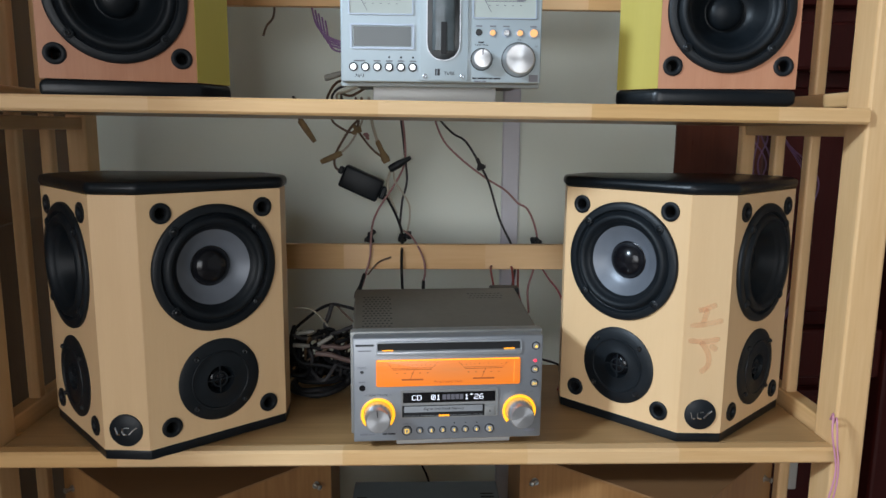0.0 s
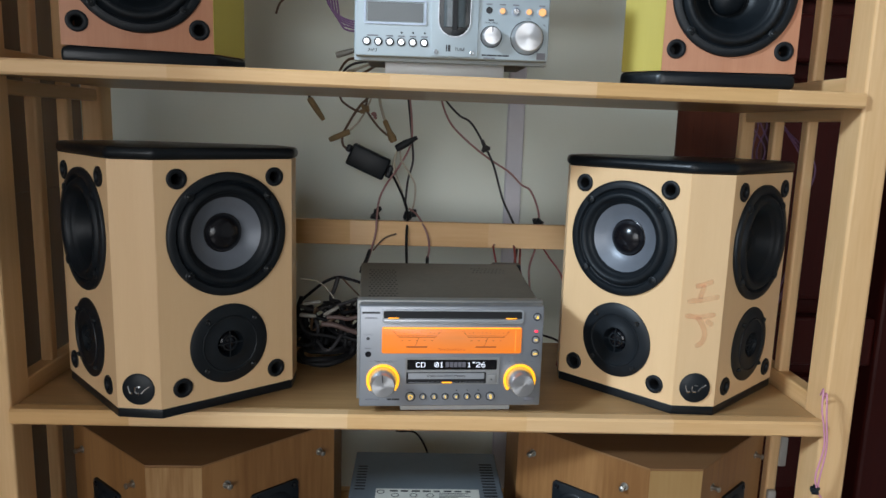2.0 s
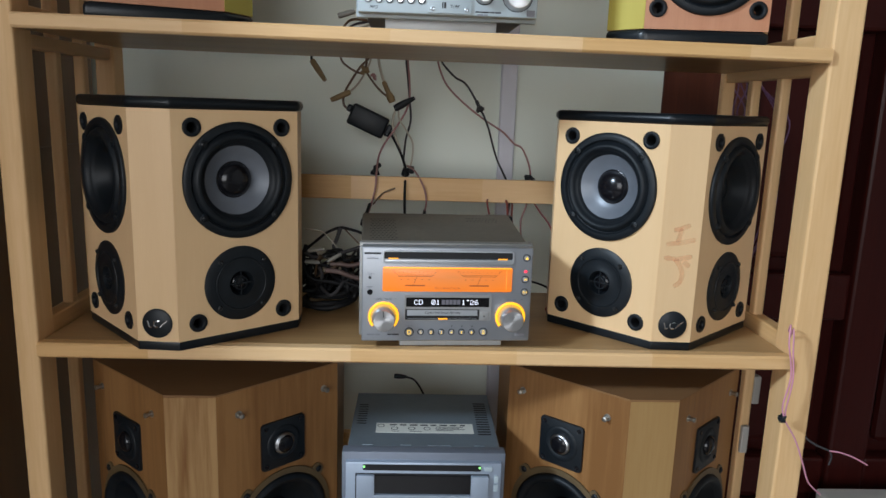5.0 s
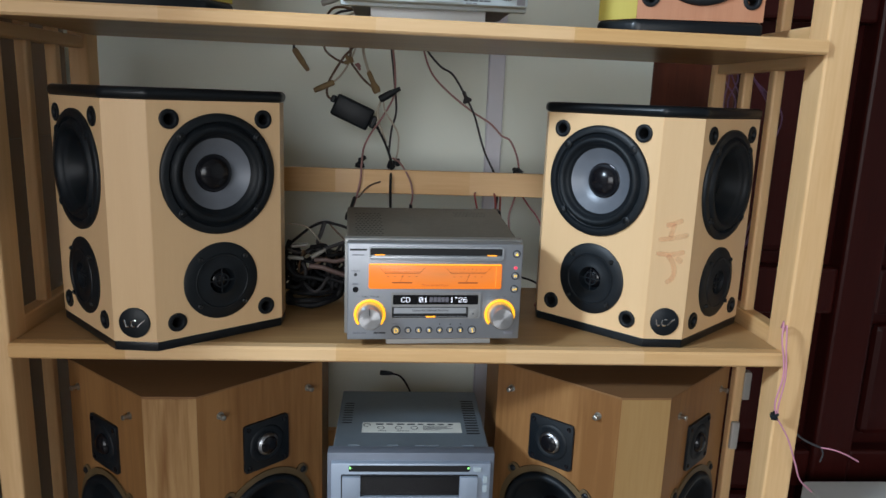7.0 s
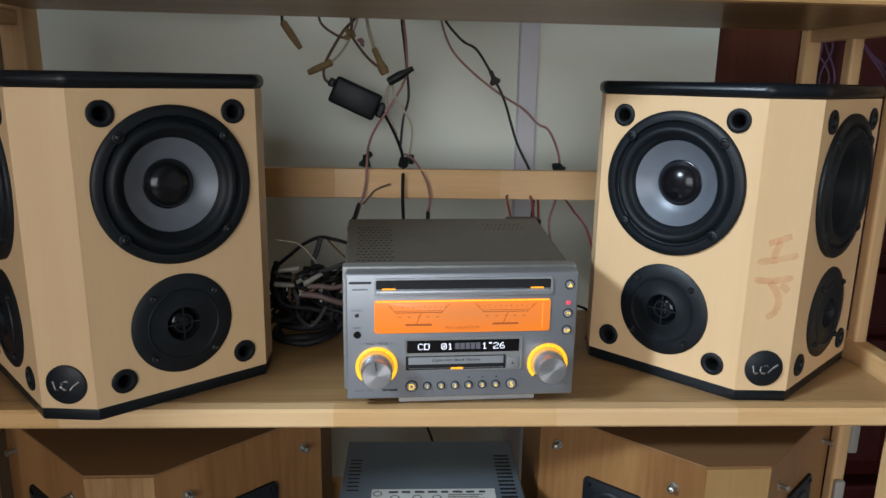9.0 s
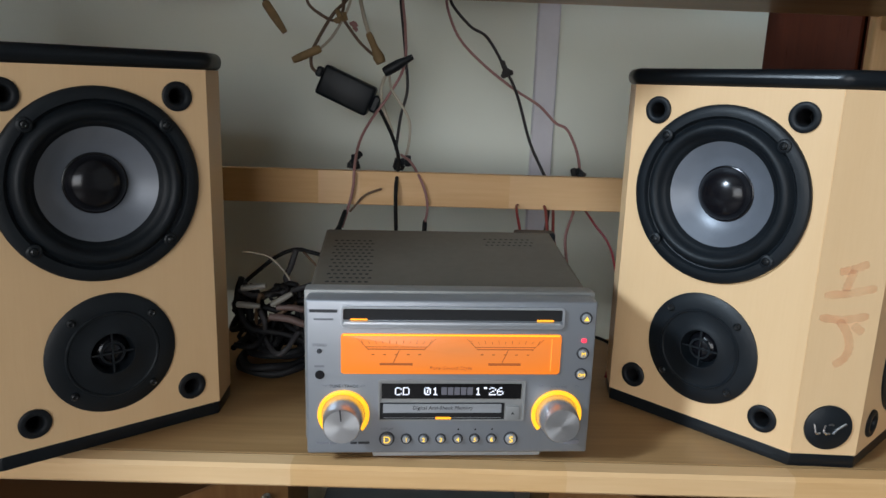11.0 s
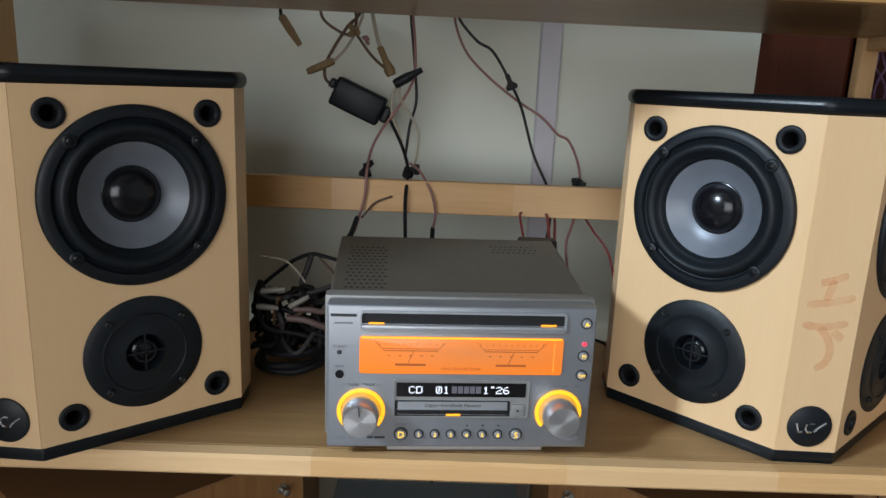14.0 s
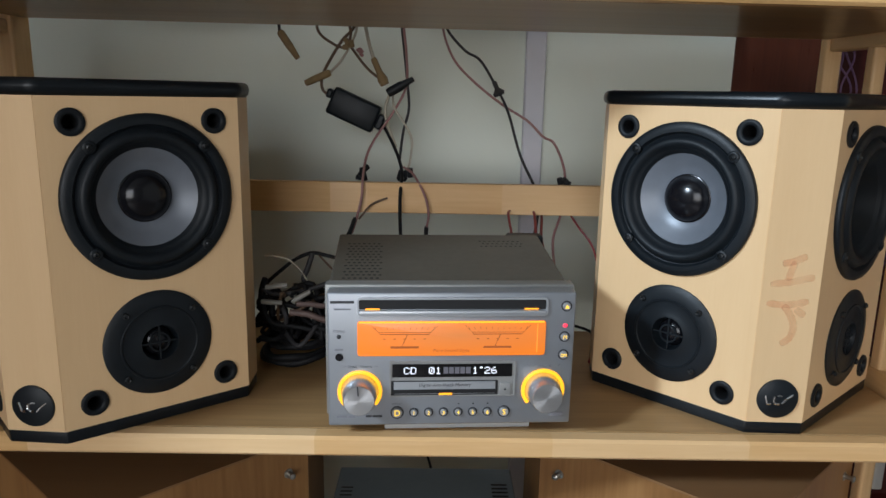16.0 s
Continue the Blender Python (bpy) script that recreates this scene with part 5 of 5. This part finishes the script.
cable([(0.172, 0.892, 0.927), (0.178, 0.874, 0.917), (0.192, 0.85, 0.893), (0.190, 0.80, 0.84), (0.172, 0.76, 0.812)], 0.0011, RED_WIRE, "thin red wire behind the amber car stereo")
tagged(part("terminal_block", box(0.098, 0.132, 0.806, 0.822, 0.897, 0.9195, 0.002), BLACK_PLASTIC, None), "black terminal block behind the amber car stereo", "connector")

# the small black power box on its wires
pb = thing("power_box", pose(-0.0605, Y - 0.004, 1.0300, 0, 24, 0), "small black plastic power box hanging on wires", "power box")
smooth(part("housing", box(-0.027, 0.027, -0.011, 0.011, -0.0150, 0.0150, 0.003, 3), CONE_BLACK, pb), 40)
part("end_cap", box(0.0272, 0.0350, -0.007, 0.007, -0.0085, 0.0085, 0.002), CONE_BLACK, pb)
part("end_cap", box(-0.0340, -0.0272, -0.006, 0.006, 0.000, 0.0100, 0.002), CONE_BLACK, pb)


# heap of cables beside the amber stereo
def heap_wire(pts, r, material, label):
    return cable(pts, r, material, label, "cable", "cable heap")


def coil(cx, cy, z, rx, ry, turns, r, material, label, seed):
    """A loosely wound coil lying on the shelf."""
    rn = random.Random(seed)
    pts = []
    for k in range(int(10 * turns) + 1):
        a = 2 * math.pi * k / 10 + seed
        g = 1 + 0.10 * math.sin(1.7 * k + seed) + rn.uniform(-0.05, 0.05)
        pts.append((cx + rx * g * math.cos(a), cy + ry * g * math.sin(a), z + 0.0045 * k / 10 + rn.uniform(0.0, 0.005)))
    return heap_wire(pts, r, material, label)


def tangle(n, r, material, label, seed):
    """A wire wandering through the middle of the heap."""
    rn = random.Random(seed)
    pts = [(-0.128, rn.uniform(0.76, 0.80), rn.uniform(0.822, 0.875))]
    for k in range(n):
        f = (k + 1) / (n + 1)
        pts.append((-0.128 + 0.072 * f + rn.uniform(-0.020, 0.020), rn.uniform(0.752, 0.815), rn.uniform(0.822, 0.876)))
    pts.append((-0.052, rn.uniform(0.77, 0.80), rn.uniform(0.825, 0.870)))
    return heap_wire(pts, r, material, label)


coil(-0.096, 0.787, SHELF_TOP + 0.0035, 0.031, 0.038, 2.3, 0.0034, BLACK_WIRE, "thick black cable coiled on the shelf", 1)
coil(-0.092, 0.795, SHELF_TOP + 0.0140, 0.030, 0.034, 2.1, 0.0030, BLACK_WIRE, "thick black cable coiled on the shelf", 2)
for n, r, mt, label, seed in (
    (6, 0.0024, BLACK_WIRE, "black cable tangled in the heap", 21), (7, 0.0020, BLACK_WIRE, "black cable tangled in the heap", 22),
    (6, 0.0022, GREY_WIRE, "dark grey cable tangled in the heap", 23), (8, 0.0016, BLACK_WIRE, "thin black wire tangled in the heap", 24),
    (7, 0.0015, BROWN_WIRE, "thin brown wire tangled in the heap", 25), (6, 0.0018, GREY_WIRE, "dark grey cable tangled in the heap", 26),
    (8, 0.0013, BLACK_WIRE, "thin black wire tangled in the heap", 27), (5, 0.0026, BLACK_WIRE, "black cable tangled in the heap", 28),
    (7, 0.0030, BLACK_WIRE, "thick black cable tangled in the heap", 29), (7, 0.0028, BLACK_WIRE, "thick black cable tangled in the heap", 30), (8, 0.0024, BLACK_WIRE, "black cable tangled in the heap", 31)):
    tangle(n, r, mt, label, seed)
heap_wire([(-0.132, 0.80, 0.861), (-0.128, 0.80, 0.871), (-0.115, 0.80, 0.883), (-0.100, 0.80, 0.895), (-0.085, 0.80, 0.901), (-0.072, 0.80, 0.899), (-0.058, 0.80, 0.895), (-0.048, 0.80, 0.889)], 0.0018, BLACK_WIRE, "black cable arching over the heap")
heap_wire([(-0.084, 0.797, 0.901), (-0.088, 0.795, 0.888), (-0.091, 0.79, 0.878), (-0.084, 0.785, 0.868), (-0.074, 0.78, 0.852)], 0.0026, GREY_WIRE, "grey cable hanging from the arch")
heap_wire([(-0.080, 0.80, 0.901), (-0.071, 0.80, 0.891), (-0.061, 0.80, 0.881), (-0.052, 0.80, 0.872)], 0.0010, BROWN_WIRE, "thin brown wire over the heap")
heap_wire([(-0.126, 0.79, 0.900), (-0.114, 0.79, 0.899), (-0.104, 0.79, 0.896), (-0.093, 0.79, 0.885), (-0.084, 0.785, 0.873), (-0.077, 0.78, 0.862)], 0.0009, CREAM_WIRE, "thin pale wire over the heap")
heap_wire([(-0.126, 0.77, 0.875), (-0.114, 0.768, 0.870), (-0.098, 0.768, 0.871), (-0.080, 0.77, 0.875), (-0.058, 0.775, 0.882)], 0.0022, GREY_WIRE, "grey cable across the heap")
heap_wire([(-0.128, 0.77, 0.868), (-0.112, 0.768, 0.863), (-0.093, 0.766, 0.858), (-0.075, 0.768, 0.849), (-0.060, 0.772, 0.833)], 0.0024, BLACK_WIRE, "black cable across the heap")
heap_wire([(-0.122, 0.77, 0.884), (-0.126, 0.77, 0.870), (-0.123, 0.768, 0.853), (-0.115, 0.766, 0.843), (-0.099, 0.765, 0.841), (-0.081, 0.766, 0.837), (-0.060, 0.77, 0.826)], 0.0026, BLACK_WIRE, "black cable looping down the heap")
heap_wire([(-0.092, 0.758, 0.864), (-0.079, 0.758, 0.864), (-0.069, 0.76, 0.862), (-0.056, 0.764, 0.864)], 0.0026, DULL_ROSE, "dull rose ribbon wire in the heap")
heap_wire([(-0.098, 0.758, 0.856), (-0.083, 0.757, 0.855), (-0.072, 0.758, 0.851), (-0.056, 0.762, 0.845)], 0.0030, DULL_ROSE, "dull rose ribbon wire in the heap")
for p, q in (((-0.117, 0.75, 0.881), (-0.098, 0.75, 0.8835)), ((-0.094, 0.748, 0.869), (-0.078, 0.75, 0.878)), ((-0.121, 0.75, 0.868), (-0.103, 0.75, 0.867))):
    sleeve(p, q, 0.0024, 0.0022, WHITE_PLUG, "white connector in the cable heap")
cable([(0.128, 0.78, 0.850), (0.150, 0.77, 0.846), (0.172, 0.775, 0.838), (0.185, 0.79, 0.825)], 0.0013, BLACK_WIRE, "thin black wire beside the stereo")

# wires at the rack's side
cable([(0.406, 0.628, 0.832), (0.401, 0.616, 0.842), (0.399, 0.611, 0.824), (0.405, 0.610, 0.789), (0.401, 0.611, 0.756), (0.404, 0.611, 0.742)], 0.0009, PINK, "thin pink wire hanging in front of the post", group="pink wires")
cable([(0.408, 0.627, 0.826), (0.404, 0.615, 0.838), (0.404, 0.610, 0.815), (0.407, 0.609, 0.785), (0.405, 0.611, 0.752), (0.406, 0.612, 0.742)], 0.0009, PINK, "thin pink wire hanging in front of the post", group="pink wires")
knot_lump(None, (0.4055, 0.612, 0.7405), 0.0065, BLACK_PLASTIC, "black tape knot on pink wires", 12)
cable([(0.406, 0.612, 0.738), (0.420, 0.611, 0.716), (0.432, 0.611, 0.688), (0.442, 0.613, 0.666), (0.459, 0.616, 0.650)], 0.0009, PINK, "thin pink wire end hanging from the knot", group="pink wires")
cable([(0.4425, 0.640, 0.716), (0.444, 0.632, 0.709), (0.453, 0.628, 0.703), (0.468, 0.626, 0.697)], 0.0013, GREY_WIRE, "grey sleeved wire beside the post", group="pink wires")
cable([(0.468, 0.626, 0.697), (0.482, 0.625, 0.695), (0.498, 0.625, 0.689), (0.513, 0.625, 0.681)], 0.0009, PINK, "thin pink wire end beside the post", group="pink wires")
cable([(0.469, 0.626, 0.697), (0.472, 0.626, 0.689), (0.470, 0.626, 0.680)], 0.0009, GREY_WIRE, "thin grey wire end beside the post", group="pink wires")
for k in range(4):
    o, w = 0.006 * k, 0.007 * (-1) ** k
    cable([(0.4298, 0.8875, 1.132 - o * 0.5), (0.440 + o + w, 0.905, 1.095), (0.450 + o * 0.5 - w, 0.905, 1.060), (0.444 + o + w * 0.6, 0.905, 1.010), (0.446 + o * 0.6, 0.90, 0.90)], 0.0010, PURPLE, "thin purple wire beside the rear post", group="purple wires")
for k in range(3):
    o, w = 0.005 * k, 0.004 * (-1) ** k
    cable([(0.4312, 0.806 + o * 0.4, 1.092), (0.441 + o + w, 0.774, 1.050), (0.439 + o - w, 0.772, 1.00), (0.440 + o * 0.5 + w, 0.772, 0.94), (0.4314, 0.804, 0.8462)], 0.0009, PURPLE, "thin purple wire hanging outside the slats", group="purple wires")
cable([(0.372, 0.86, 1.158), (0.385, 0.82, 1.155), (0.392, 0.78, 1.131), (0.398, 0.76, 1.129)], 0.0012, PURPLE, "thin purple wire on the upper shelf", group="purple wires")
for k in range(5):
    o = 0.004 * k
    cable([(-0.115 + o, 0.900, 1.245 - o), (-0.108 + o, 0.895, 1.222 - o * 1.5), (-0.092 + o, 0.893, 1.208 - o), (-0.072 + o * 0.5, 0.893, 1.204 - o * 0.6), (-0.060, 0.89, 1.215)], 0.0012, PURPLE, "thin purple wire hanging behind the tube stereo", group="purple wires")
cable([(-0.158, 0.895, 1.249), (-0.160, 0.892, 1.231), (-0.168, 0.892, 1.221), (-0.172, 0.89, 1.209)], 0.0014, BROWN_WIRE, "brown wire hanging from the upper rail")
for k, mt in enumerate((BROWN_WIRE, GREY_WIRE, CREAM_WIRE, BROWN_WIRE)):
    o = 0.005 * k
    cable([(-0.050 + o, 0.80, 1.150), (-0.075 + o, 0.82, 1.152 - o), (-0.090 + o, 0.85, 1.140), (-0.094 + o * 1.2, 0.875, 1.132), (-0.085 + o, 0.893, 1.120)], 0.0015, mt, "wire from the tube stereo over the shelf edge", group="tube stereo wires")
sleeve((-0.088, 0.800, 1.154), (-0.068, 0.800, 1.16), 0.0034, 0.0030, WHITE_PLUG, "white connector behind the tube stereo")
sleeve((-0.016, 0.905, 0.6650), (0.002, 0.905, 0.6640), 0.0035, 0.0028, BLACK_PLASTIC, "black plug hanging behind the steel stereo")
cable([(0.0, 0.905, 0.664), (0.014, 0.90, 0.661), (0.026, 0.88, 0.650), (0.034, 0.84, 0.640)], 0.0014, BLACK_WIRE, "black wire behind the steel stereo")
for x0, x1, y0, y1, z in ((0.4190, 0.4285, 0.7245, 0.7308, 0.660), (0.4308, 0.4400, 0.7320, 0.7440, 0.722)):
    tagged(part("white_clip", box(x0, x1, y0, y1, z - 0.018, z + 0.018, 0.002), CLIP_WHITE, None), "small white plastic clip on a slat of the rack", "clip", "white clips")

# white carton by the door
carton = thing("white_carton", pose(0.70, 0.78, 0), "white card box standing on the floor by the door", "box")
part("carton_body", box(0, 0.40, 0, 0.22, 0, 0.440, 0.004), WHITE_BOX, carton)
part("flap", box(0.002, 0.398, 0.002, 0.11, 0.4405, 0.4435, 0.001), WHITE_BOX, carton)
tagged(smooth(part("grey_adapter", lathe([(0.0, 0), (0.026, 0), (0.026, 0.018), (0.021, 0.024), (0.012, 0.026), (0.010, 0.032), (0, 0.032)], 28, pose(0.825, 0.84, 0.4436)), STEEL_GREY, None), 40), "grey round metal adapter lying on the white box", "adapter")
